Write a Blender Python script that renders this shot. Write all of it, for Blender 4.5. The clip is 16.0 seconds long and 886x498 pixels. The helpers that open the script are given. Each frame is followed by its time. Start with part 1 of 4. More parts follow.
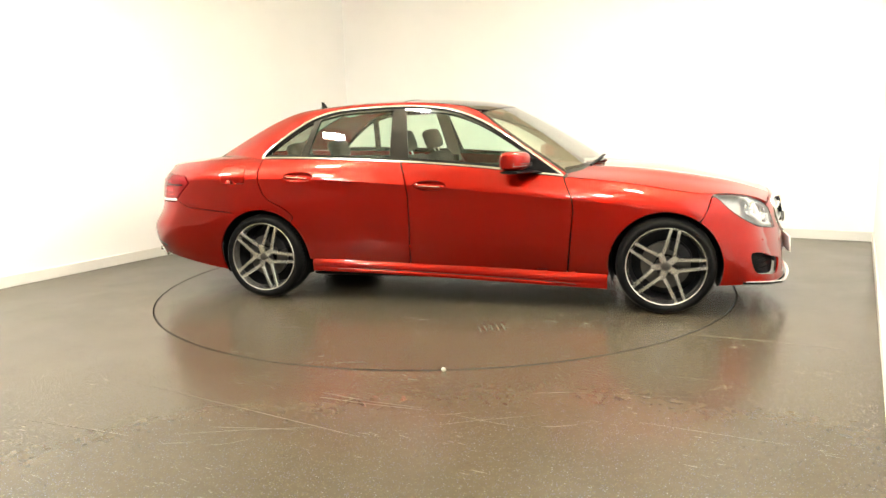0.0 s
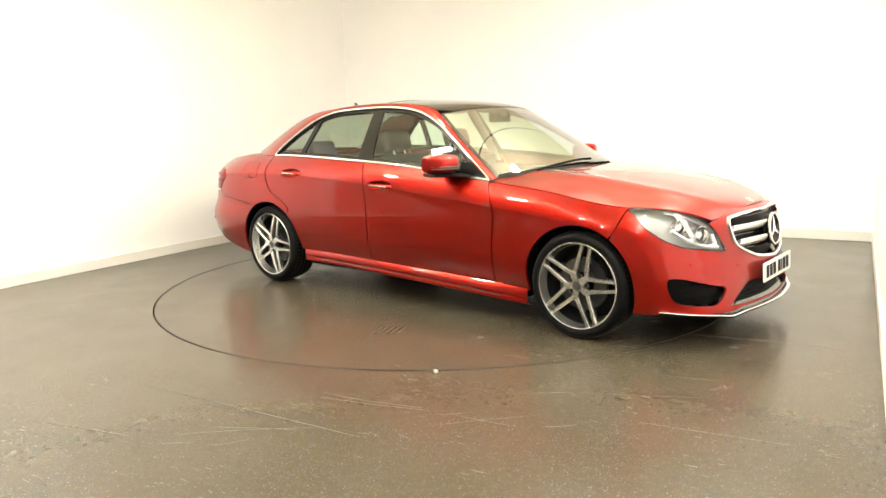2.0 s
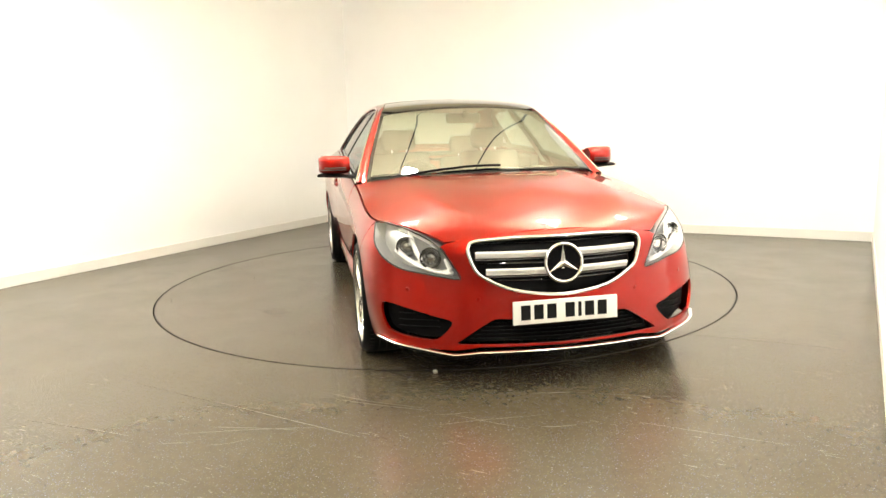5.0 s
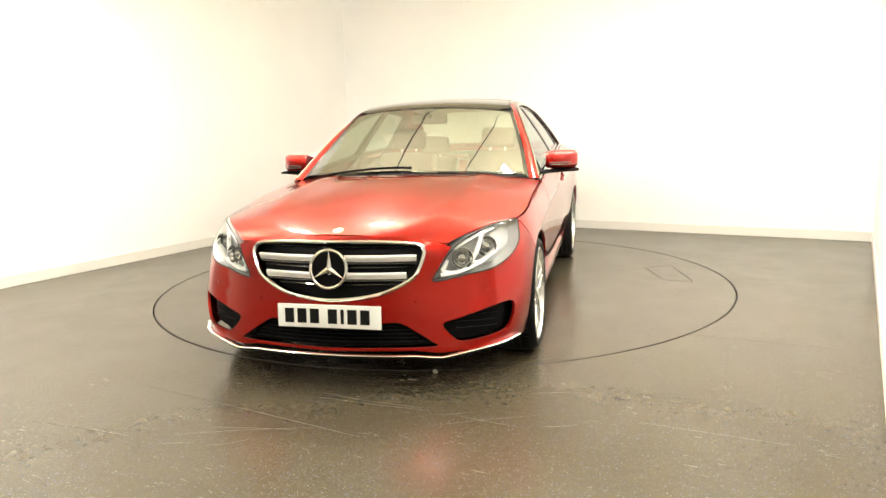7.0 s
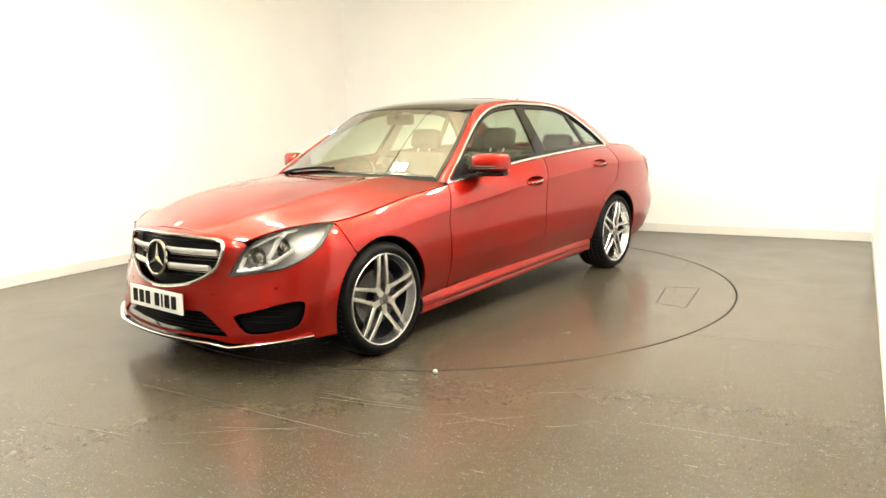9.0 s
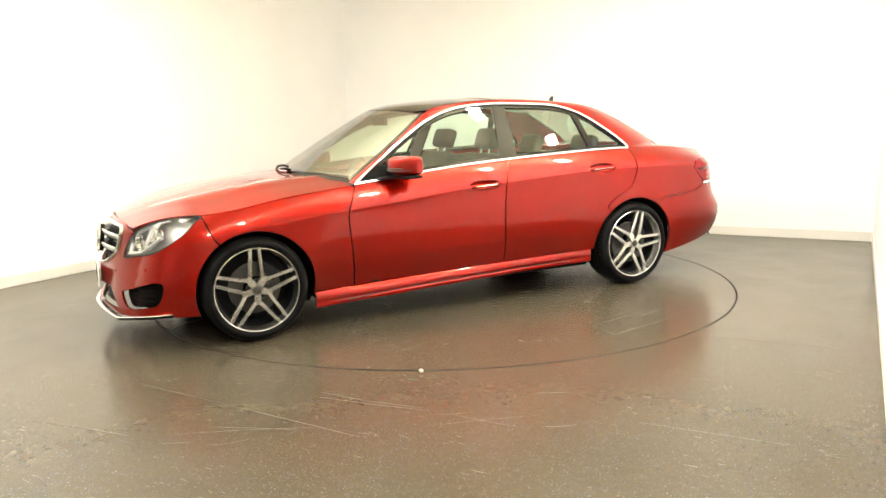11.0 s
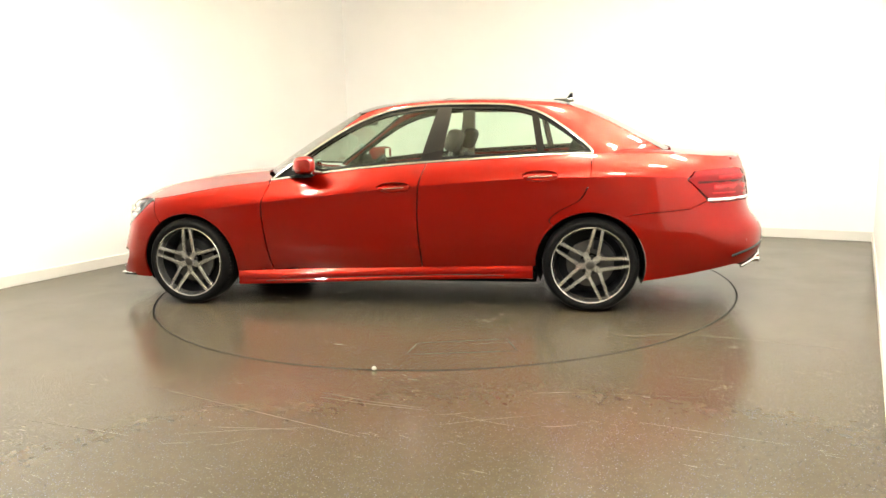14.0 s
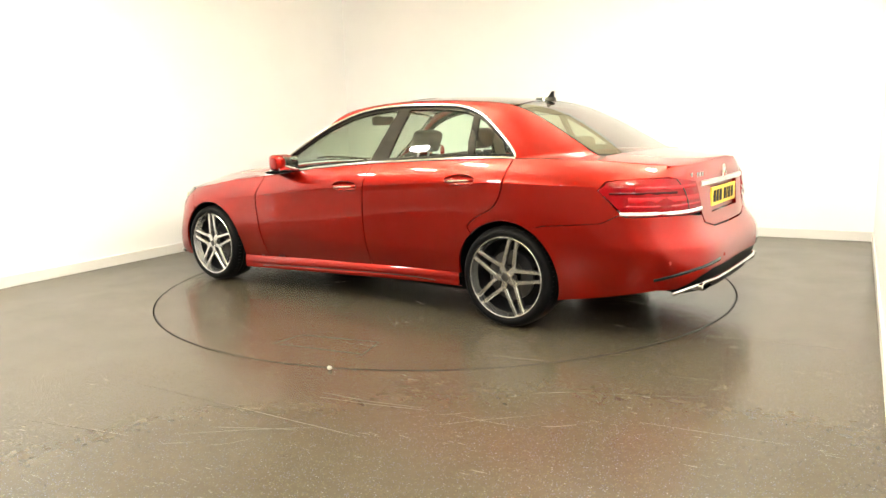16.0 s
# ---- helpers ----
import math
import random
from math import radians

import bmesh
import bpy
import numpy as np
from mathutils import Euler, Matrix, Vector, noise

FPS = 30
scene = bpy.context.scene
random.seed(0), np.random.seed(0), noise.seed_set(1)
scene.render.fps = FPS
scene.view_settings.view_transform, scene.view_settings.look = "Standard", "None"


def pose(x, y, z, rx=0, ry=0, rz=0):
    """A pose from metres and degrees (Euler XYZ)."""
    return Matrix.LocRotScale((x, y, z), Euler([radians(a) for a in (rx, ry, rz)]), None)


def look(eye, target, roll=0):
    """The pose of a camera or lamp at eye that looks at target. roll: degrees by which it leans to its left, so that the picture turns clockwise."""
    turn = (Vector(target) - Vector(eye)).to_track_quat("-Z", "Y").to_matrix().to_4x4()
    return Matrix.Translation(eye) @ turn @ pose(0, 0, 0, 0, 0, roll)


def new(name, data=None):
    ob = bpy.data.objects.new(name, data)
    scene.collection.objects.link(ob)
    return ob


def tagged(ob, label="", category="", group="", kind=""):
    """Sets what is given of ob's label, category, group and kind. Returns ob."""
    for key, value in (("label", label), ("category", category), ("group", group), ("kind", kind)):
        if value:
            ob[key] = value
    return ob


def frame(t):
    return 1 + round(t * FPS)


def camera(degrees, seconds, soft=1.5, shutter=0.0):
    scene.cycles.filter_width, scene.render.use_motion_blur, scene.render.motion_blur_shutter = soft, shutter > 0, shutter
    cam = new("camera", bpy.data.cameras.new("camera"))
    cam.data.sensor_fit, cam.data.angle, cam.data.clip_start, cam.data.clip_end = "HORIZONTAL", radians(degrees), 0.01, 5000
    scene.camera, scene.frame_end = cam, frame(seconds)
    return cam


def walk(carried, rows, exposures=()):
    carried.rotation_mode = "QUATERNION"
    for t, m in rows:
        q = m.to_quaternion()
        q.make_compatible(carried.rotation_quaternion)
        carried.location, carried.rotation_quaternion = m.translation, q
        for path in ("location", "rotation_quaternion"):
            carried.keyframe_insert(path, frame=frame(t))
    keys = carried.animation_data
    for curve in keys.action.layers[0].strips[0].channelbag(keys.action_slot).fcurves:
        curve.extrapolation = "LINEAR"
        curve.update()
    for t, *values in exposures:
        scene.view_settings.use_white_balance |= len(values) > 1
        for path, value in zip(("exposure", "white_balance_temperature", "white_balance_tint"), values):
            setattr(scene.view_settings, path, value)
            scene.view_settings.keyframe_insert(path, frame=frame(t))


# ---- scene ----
EYE = Vector((0.0, -5.802, 1.255))
AIM = EYE + 6 * Vector((-0.000723, 0.985403, -0.170239))
cam = camera(62.9, 16.0, soft=1.5)
STAND = look(EYE, AIM, -1.59)
walk(cam, [(0.0, STAND), (16.0, STAND)])

# ---- light ----
world = bpy.data.worlds.new("world")
scene.world = world
world.use_nodes = True
world.node_tree.nodes["Background"].inputs[0].default_value = (1.0, 0.95, 0.85, 1)
world.node_tree.nodes["Background"].inputs[1].default_value = 0.05
scene.view_settings.exposure = 0.0
LAMP_POWER = 445.0
LAMP_COLOUR = (1.0, 0.965, 0.872)


# ---- materials ----
def material(name, colour, rough=0.5, metal=0.0, coat=0.0, ior=1.5):
    m = bpy.data.materials.new(name)
    m.use_nodes = True
    p = m.node_tree.nodes["Principled BSDF"]
    p.inputs["Base Color"].default_value = (*colour, 1)
    p.inputs["Roughness"].default_value = rough
    p.inputs["Metallic"].default_value = metal
    p.inputs["Coat Weight"].default_value = coat
    p.inputs["Coat Roughness"].default_value = 0.02
    p.inputs["IOR"].default_value = ior
    return m


def node(m, kind, **values):
    n = m.node_tree.nodes.new(kind)
    for key, value in values.items():
        n.inputs[key.replace("_", " ")].default_value = value
    return n


def link(m, a, out, b, into):
    m.node_tree.links.new(a.outputs[out], b.inputs[into])


def ramp(m, source, out, stops):
    r = m.node_tree.nodes.new("ShaderNodeValToRGB")
    e = r.color_ramp.elements
    while len(e) < len(stops):
        e.new(0.5)
    for el, (at, col) in zip(e, stops):
        el.position, el.color = at, (*col, 1)
    link(m, source, out, r, "Fac")
    return r


def coords(m, scale=(1, 1, 1), kind="Object", turn=0.0):
    tc = m.node_tree.nodes.new("ShaderNodeTexCoord")
    mp = m.node_tree.nodes.new("ShaderNodeMapping")
    mp.inputs["Scale"].default_value = scale
    mp.inputs["Rotation"].default_value = (0, 0, turn)
    link(m, tc, kind, mp, "Vector")
    return mp


def noisy(m, scale, detail=4.0, rough=0.55, stretch=(1, 1, 1), turn=0.0):
    n = node(m, "ShaderNodeTexNoise", Scale=scale, Detail=detail, Roughness=rough)
    link(m, coords(m, stretch, turn=turn), "Vector", n, "Vector")
    return n


def mixed(m, fac, a, b, mode="MIX"):
    """Mix two colours; fac, a and b are (node, output) pairs or values."""
    n = m.node_tree.nodes.new("ShaderNodeMix")
    n.data_type, n.blend_type = "RGBA", mode
    for slot, v in ((0, fac), (6, a), (7, b)):
        if isinstance(v, tuple) and len(v) == 2:
            m.node_tree.links.new(v[0].outputs[v[1]], n.inputs[slot])
        elif slot == 0:
            n.inputs[0].default_value = v
        else:
            n.inputs[slot].default_value = (*v, 1)
    return n


def bumped(m, source, out, strength, distance):
    b = node(m, "ShaderNodeBump", Strength=strength, Distance=distance)
    link(m, source, out, b, "Height")
    link(m, b, "Normal", m.node_tree.nodes["Principled BSDF"], "Normal")
    return b


def floor_material():
    """Dark resin floor with a satin sheen, pale flakes, fine scuffs and soft stains."""
    m = material("resin_floor", (0.1, 0.09, 0.07), 0.24, ior=1.37)
    p = m.node_tree.nodes["Principled BSDF"]
    big = noisy(m, 1.3, 5)
    base = ramp(m, big, "Fac", [(0.3, (0.056, 0.0450, 0.0290)), (0.7, (0.066, 0.0530, 0.0342))])
    fine = noisy(m, 22, 2)
    grain = ramp(m, fine, "Fac", [(0.35, (0.94, 0.94, 0.94)), (0.65, (1.06, 1.06, 1.06))])
    col = mixed(m, 1.0, (base, "Color"), (grain, "Color"), "MULTIPLY")
    for sc, share, size, tint in ((74, 0.66, 0.19, (0.21, 0.21, 0.23)), (105, 0.45, 0.26, (0.105, 0.105, 0.16)), (90, 0.50, 0.30, (0.10, 0.088, 0.045)), (85, 0.55, 0.26, (0.022, 0.018, 0.014))):
        cell = node(m, "ShaderNodeTexVoronoi", Scale=sc)
        link(m, coords(m, (1, 1, 0.02)), "Vector", cell, "Vector")
        dots = ramp(m, cell, "Distance", [(size * 0.75, (1, 1, 1)), (size, (0, 0, 0))])
        chosen = ramp(m, cell, "Color", [(share, (0, 0, 0)), (share + 0.02, (1, 1, 1))])
        both = mixed(m, 1.0, (dots, "Color"), (chosen, "Color"), "MULTIPLY")
        col = mixed(m, (both, 2), (col, 2), tint)
    link(m, col, 2, p, "Base Color")
    wear = noisy(m, 3.1, 5)
    base_gloss = ramp(m, wear, "Fac", [(0.3, (0.20, 0.20, 0.20)), (0.7, (0.26, 0.26, 0.26))])
    # fine drag marks across the floor, duller than the resin
    drag = noisy(m, 9, 3, 0.6, (1, 9, 1), 0.35)
    dull = ramp(m, drag, "Fac", [(0.55, (0, 0, 0)), (0.75, (0.05, 0.05, 0.05))])
    gloss = mixed(m, 1.0, (base_gloss, "Color"), (dull, "Color"), "ADD")
    link(m, gloss, 2, p, "Roughness")
    return m


def wall_material(name, colour):
    m = material(name, colour, 0.55)
    n = noisy(m, 0.9, 4)
    a, b = [c * 0.97 for c in colour], [min(1, c * 1.02) for c in colour]
    r = ramp(m, n, "Fac", [(0.3, a), (0.7, b)])
    link(m, r, "Color", m.node_tree.nodes["Principled BSDF"], "Base Color")
    bumped(m, noisy(m, 7, 2), "Fac", 0.03, 0.004)
    return m


def paint_material():
    """Deep metallic red under a clear coat."""
    m = material("red_paint", (0.3, 0.006, 0.001), 0.33, 0.75, 1.0)
    p = m.node_tree.nodes["Principled BSDF"]
    soft = noisy(m, 5, 2)
    col = ramp(m, soft, "Fac", [(0.3, (0.284, 0.0042, 0.0010)), (0.7, (0.304, 0.0049, 0.0012))])
    link(m, col, "Color", p, "Base Color")
    p.inputs["Specular IOR Level"].default_value = 0.05
    p.inputs["Coat IOR"].default_value = 1.42
    return m


def glass_material(name, tint, gloss=0.08):
    m = bpy.data.materials.new(name)
    m.use_nodes = True
    t = m.node_tree
    t.nodes.clear()
    out = t.nodes.new("ShaderNodeOutputMaterial")
    mix = t.nodes.new("ShaderNodeMixShader")
    clear = t.nodes.new("ShaderNodeBsdfTransparent")
    clear.inputs[0].default_value = (*tint, 1)
    shine = t.nodes.new("ShaderNodeBsdfGlossy")
    shine.inputs["Roughness"].default_value = 0.0
    edge_on = t.nodes.new("ShaderNodeLayerWeight")
    edge_on.inputs["Blend"].default_value = 0.5
    steep = t.nodes.new("ShaderNodeMath")
    steep.operation = "POWER"
    steep.inputs[1].default_value = 3.5
    share = t.nodes.new("ShaderNodeMath")
    share.operation = "MULTIPLY_ADD"
    share.inputs[1].default_value, share.inputs[2].default_value = 1 - gloss, gloss
    t.links.new(edge_on.outputs["Facing"], steep.inputs[0])
    t.links.new(steep.outputs[0], share.inputs[0])
    t.links.new(share.outputs[0], mix.inputs[0])
    t.links.new(clear.outputs[0], mix.inputs[1])
    t.links.new(shine.outputs[0], mix.inputs[2])
    t.links.new(mix.outputs[0], out.inputs[0])
    return m


def glow_material(name, colour, strength):
    m = material(name, colour, 0.4)
    p = m.node_tree.nodes["Principled BSDF"]
    p.inputs["Emission Color"].default_value = (*colour, 1)
    p.inputs["Emission Strength"].default_value = strength
    return m


FLOOR = floor_material()
WALL = wall_material("wall_paint", (0.92, 0.915, 0.905))
# grey stands in for the dimness at the room's near end
DIMWALL = wall_material("dimmed_wall_grey", (0.36, 0.345, 0.31))
SKIRT = wall_material("skirting_paint", (0.74, 0.725, 0.69))
CEIL = wall_material("ceiling_paint", (0.94, 0.87, 0.60))
RAIL = material("ceiling_rail_metal", (0.05, 0.045, 0.04), 0.5)
GAP = material("gap_dark", (0.012, 0.011, 0.01), 0.8)
RED = paint_material()
BLACK = material("black_plastic", (0.003, 0.003, 0.0034), 0.45, ior=1.15)
FRAMEBLACK = material("frame_black", (0.008, 0.007, 0.007), 0.05, ior=1.33)
GLOSSBLACK = material("gloss_black", (0.006, 0.006, 0.007), 0.08, 0, 0.5)
RUBBER = material("tyre_rubber", (0.005, 0.005, 0.0053), 0.55, ior=1.18)
bumped(RUBBER, noisy(RUBBER, 60, 3), "Fac", 0.25, 0.002)
CHROME = material("chrome", (0.84, 0.84, 0.84), 0.10, 1.0)
SILVER = material("machined_alloy", (0.67, 0.668, 0.66), 0.27, 0.97)
SATIN = material("satin_silver", (0.86, 0.86, 0.86), 0.32, 0.55)
DARKALLOY = material("dark_alloy", (0.016, 0.016, 0.018), 0.5, 0.3, ior=1.25)
STEEL = material("brake_steel", (0.10, 0.096, 0.09), 0.42, 0.9)
GLASS = glass_material("window_glass", (0.80, 0.93, 0.84), 0.07)
SCREEN = glass_material("windscreen_glass", (0.80, 0.92, 0.80), 0.42)
LENS = glass_material("lamp_lens", (0.93, 0.94, 0.95), 0.06)
REDLENS = material("red_lens", (0.20, 0.0016, 0.004), 0.07, 0, 0.2, 1.25)
BRIGHTRED = material("bright_red_lens", (0.38, 0.005, 0.010), 0.12, 0, 0.3)
DARKRED = material("dark_red_lens", (0.040, 0.0006, 0.001), 0.10, 0, 0.3, 1.25)
WHITELENS = material("white_lens", (0.86, 0.85, 0.84), 0.15, 0, 0.4)
LEATHER = material("dark_leather", (0.020, 0.019, 0.017), 0.55, ior=1.3)
bumped(LEATHER, noisy(LEATHER, 140, 3), "Fac", 0.2, 0.002)
LINER = material("roof_lining", (0.58, 0.53, 0.45), 0.9)
WHITEPLATE = material("white_plate", (0.78, 0.78, 0.75), 0.35)
YELLOWPLATE = material("yellow_plate", (0.88, 0.60, 0.03), 0.35)
INK = material("plate_ink", (0.008, 0.008, 0.008), 0.5, ior=1.2)
GLOW = glow_material("lamp_diffuser", LAMP_COLOUR, LAMP_POWER)
HOUSING = material("lamp_housing", (0.42, 0.42, 0.42), 0.30, 0.5)
STONE = material("pale_stone", (0.45, 0.42, 0.36), 0.7)


# ---- mesh helpers ----
def spline(*pts):
    """A natural cubic spline y(x) through the points, straight past its ends."""
    pts = sorted(pts)
    x = np.array([p[0] for p in pts], float)
    y = np.array([p[1] for p in pts], float)
    n, h = len(x), np.diff(x)
    a, r = np.eye(n), np.zeros(n)
    for i in range(1, n - 1):
        a[i, i - 1:i + 2] = h[i - 1], 2 * (h[i - 1] + h[i]), h[i]
        r[i] = 6 * ((y[i + 1] - y[i]) / h[i] - (y[i] - y[i - 1]) / h[i - 1])
    k = np.linalg.solve(a, r)
    xs, ys, ks, hs = x.tolist(), y.tolist(), k.tolist(), h.tolist()

    def f(v):
        if v <= xs[0]:
            return ys[0] + (v - xs[0]) * ((ys[1] - ys[0]) / hs[0] - hs[0] * ks[1] / 6)
        if v >= xs[-1]:
            return ys[-1] + (v - xs[-1]) * ((ys[-1] - ys[-2]) / hs[-1] + hs[-1] * ks[-2] / 6)
        i = 0
        while xs[i + 1] < v:
            i += 1
        p, q, d = xs[i + 1] - v, v - xs[i], hs[i]
        return (ks[i] * p ** 3 + ks[i + 1] * q ** 3) / (6 * d) + (ys[i] / d - ks[i] * d / 6) * p + (ys[i + 1] / d - ks[i + 1] * d / 6) * q
    return f


def mesh_object(name, me, mat, parent=None, label=""):
    ob = new(name, me)
    me.materials.append(mat)
    ob.parent = parent
    return tagged(ob, label)


def part(name, bm, mat, parent, label="", smooth=True):
    me = bpy.data.meshes.new(name)
    bm.normal_update()
    bm.to_mesh(me)
    bm.free()
    if smooth:
        me.shade_smooth()
        me.set_sharp_from_angle(angle=radians(38))
    return mesh_object(name, me, mat, parent, label)


def add_box(bm, lo, hi, m=None, bevel=0.0):
    c = [(a + b) / 2 for a, b in zip(lo, hi)]
    s = [b - a for a, b in zip(lo, hi)]
    mat = Matrix.Translation(c) @ Matrix.Diagonal((*s, 1))
    g = bmesh.ops.create_cube(bm, size=1, matrix=(m or Matrix()) @ mat)
    if bevel:
        es = list({e for v in g["verts"] for e in v.link_edges})
        bmesh.ops.bevel(bm, geom=es, offset=bevel, segments=3, profile=0.6, affect="EDGES")
    return bm


def box(lo, hi, bevel=0.0, m=None):
    return add_box(bmesh.new(), lo, hi, m, bevel)


def lathe(profile, steps=48, axis="Y", closed=False):
    """Turn (radius, along) points about an axis."""
    bm = bmesh.new()
    rings = []
    for i in range(steps):
        a = 2 * math.pi * i / steps
        ca, sa = math.cos(a), math.sin(a)
        ring = []
        for r, h in profile:
            ring.append(bm.verts.new({"Y": (r * ca, h, r * sa), "Z": (r * ca, r * sa, h), "X": (h, r * ca, r * sa)}[axis]))
        rings.append(ring)
    k = len(profile)
    for i in range(steps):
        p, q = rings[i], rings[(i + 1) % steps]
        for j in range(k if closed else k - 1):
            bm.faces.new((p[j], q[j], q[(j + 1) % k], p[(j + 1) % k]))
    bmesh.ops.remove_doubles(bm, verts=bm.verts, dist=1e-6)
    bmesh.ops.recalc_face_normals(bm, faces=bm.faces)
    return bm


def tube(points, rx, ry=None, steps=8, up=(0, 0, 1), closed=False, bm=None):
    """Sweep an oval along points; rx lies across 'up', ry along it."""
    bm = bm or bmesh.new()
    pts = [Vector(p) for p in points]
    ry = ry or rx
    n, rings, up = len(pts), [], Vector(up)
    for i, p in enumerate(pts):
        a, b = (pts[i - 1], pts[(i + 1) % n]) if closed else (pts[max(i - 1, 0)], pts[min(i + 1, n - 1)])
        d = (b - a).normalized()
        s = d.cross(up).normalized()
        u = s.cross(d).normalized()
        rings.append([bm.verts.new(p + s * rx * math.cos(2 * math.pi * k / steps) + u * ry * math.sin(2 * math.pi * k / steps)) for k in range(steps)])
    for i in range(n if closed else n - 1):
        p, q = rings[i], rings[(i + 1) % n]
        for k in range(steps):
            bm.faces.new((p[k], p[(k + 1) % steps], q[(k + 1) % steps], q[k]))
    if not closed:
        bm.faces.new(rings[0])
        bm.faces.new(rings[-1])
    bmesh.ops.recalc_face_normals(bm, faces=bm.faces)
    return bm


def dense(points, step=0.03, closed=True):
    out = []
    n = len(points)
    for i in range(n if closed else n - 1):
        a, b = points[i], points[(i + 1) % n]
        k = max(1, int(math.dist(a, b) / step + 0.5))
        out += [tuple(a[j] + (b[j] - a[j]) * s / k for j in range(len(a))) for s in range(k)]
    return out if closed else out + [tuple(points[-1])]


def rounded(points, k=6, tension=0.5, closed=True):
    """A smooth (Catmull-Rom) line through the points."""
    n, out = len(points), []
    for i in range(n if closed else n - 1):
        def at(j):
            return np.array(points[j % n] if closed else points[min(max(j, 0), n - 1)], float)
        p0, p1, p2, p3 = at(i - 1), at(i), at(i + 1), at(i + 2)
        for s in range(k):
            t = s / k
            m1, m2 = (p2 - p0) * tension, (p3 - p1) * tension
            v = (2 * t ** 3 - 3 * t ** 2 + 1) * p1 + (t ** 3 - 2 * t ** 2 + t) * m1 + (3 * t ** 2 - 2 * t ** 3) * p2 + (t ** 3 - t ** 2) * m2
            out.append(tuple(v.tolist()))
    return out if closed else out + [tuple(points[-1])]


def inside(px, py, poly):
    x, y = np.array([p[0] for p in poly]), np.array([p[1] for p in poly])
    x2, y2 = np.roll(x, -1), np.roll(y, -1)
    px, py = np.asarray(px)[:, None], np.asarray(py)[:, None]
    cross = ((y > py) != (y2 > py)) & (px < (x2 - x) * (py - y) / np.where(y2 == y, 1e-12, y2 - y) + x)
    return cross.sum(1) % 2 == 1


def panel(name, outline, shape, mat, parent, holes=(), step=0.035, thick=0.014, side=1, label="", raise_by=0.0, crease=None):
    """A sheet cut along a flat outline and laid on a curved surface shape(u, v) -> (x, y, z), with turned-in edges.
    side -1 mirrors it to the car's other flank."""
    loops = [dense(outline, step)] + [dense(h, step * 0.7) for h in holes]
    pts, edges = [], []
    for lp in loops:
        b = len(pts)
        pts += lp
        edges += [(b + i, b + (i + 1) % len(lp)) for i in range(len(lp))]
    arr = np.array(pts)
    lo, hi = arr.min(0), arr.max(0)
    if crease:
        # two close rows of points keep the body line crisp
        for off in (0.004, -0.004):
            xs = np.arange(lo[0], hi[0], step * 0.8)
            zs = np.array([crease(float(x)) + off for x in xs])
            ok = inside(xs, zs, loops[0])
            for h in loops[1:]:
                ok &= ~inside(xs, zs, h)
            ok &= ((xs[:, None] - arr[:, 0]) ** 2 + (zs[:, None] - arr[:, 1]) ** 2).min(1) > 0.012 ** 2
            last = None
            for x, z, good in zip(xs.tolist(), zs.tolist(), ok.tolist()):
                if good:
                    pts.append((x, z))
                    if last is not None:
                        edges.append((last, len(pts) - 1))
                    last = len(pts) - 1
                else:
                    last = None
        arr = np.array(pts)
    gx, gy = np.meshgrid(np.arange(lo[0], hi[0], step), np.arange(lo[1], hi[1], step))
    gx[1::2] += step / 2
    gx, gy = gx.ravel(), gy.ravel()
    keep = inside(gx, gy, loops[0])
    for h in loops[1:]:
        keep &= ~inside(gx, gy, h)
    gx, gy = gx[keep], gy[keep]
    if len(gx):
        d2 = ((gx[:, None] - arr[:, 0]) ** 2 + (gy[:, None] - arr[:, 1]) ** 2).min(1)
        keep = d2 > (step * 0.45) ** 2
        pts += list(zip(gx[keep].tolist(), gy[keep].tolist()))
    from mathutils.geometry import delaunay_2d_cdt
    vs, _, fs, *_ = delaunay_2d_cdt([Vector(p) for p in pts], edges, [], 0, 1e-6)
    cen = np.array([np.mean([(vs[i].x, vs[i].y) for i in f], axis=0) for f in fs])
    keep = inside(cen[:, 0], cen[:, 1], loops[0])
    for h in loops[1:]:
        keep &= ~inside(cen[:, 0], cen[:, 1], h)
    fs = [f for f, k in zip(fs, keep) if k]
    P, N = [], []
    e = 0.0015
    for v in vs:
        p = Vector(shape(v.x, v.y))
        du = Vector(shape(v.x + e, v.y)) - Vector(shape(v.x - e, v.y))
        dv = Vector(shape(v.x, v.y + e)) - Vector(shape(v.x, v.y - e))
        n = du.cross(dv).normalized()
        if n.dot(p - Vector((p.x * 0.75, 0, 0.55))) < 0:
            n = -n
        p, n = p + n * raise_by, n
        P.append(Vector((p.x, p.y * side, p.z)))
        N.append(Vector((n.x, n.y * side, n.z)))
    faces, count = [], {}
    for f in fs:
        a, b, c = (P[i] for i in f[:3])
        if (b - a).cross(c - a).dot(N[f[0]]) < 0:
            f = f[::-1]
        faces.append(tuple(f))
        for i in range(len(f)):
            k = (f[i], f[(i + 1) % len(f)])
            count[k] = count.get(k, 0) + 1
    normals = [N[i] for f in faces for i in f]
    verts = list(P)
    if thick:
        back = {}
        for (i, j) in list(count):
            if (j, i) in count:
                continue
            for q in (i, j):
                if q not in back:
                    back[q] = len(verts)
                    verts.append(P[q] - N[q] * thick)
            f = (j, i, back[i], back[j])
            fn = (verts[f[1]] - verts[f[0]]).cross(verts[f[2]] - verts[f[0]]).normalized()
            faces.append(f)
            normals += [fn] * 4
    me = bpy.data.meshes.new(name)
    me.from_pydata([tuple(v) for v in verts], [], faces)
    me.shade_smooth()
    me.normals_split_custom_set([tuple(n) for n in normals])
    return mesh_object(name, me, mat, parent, label)


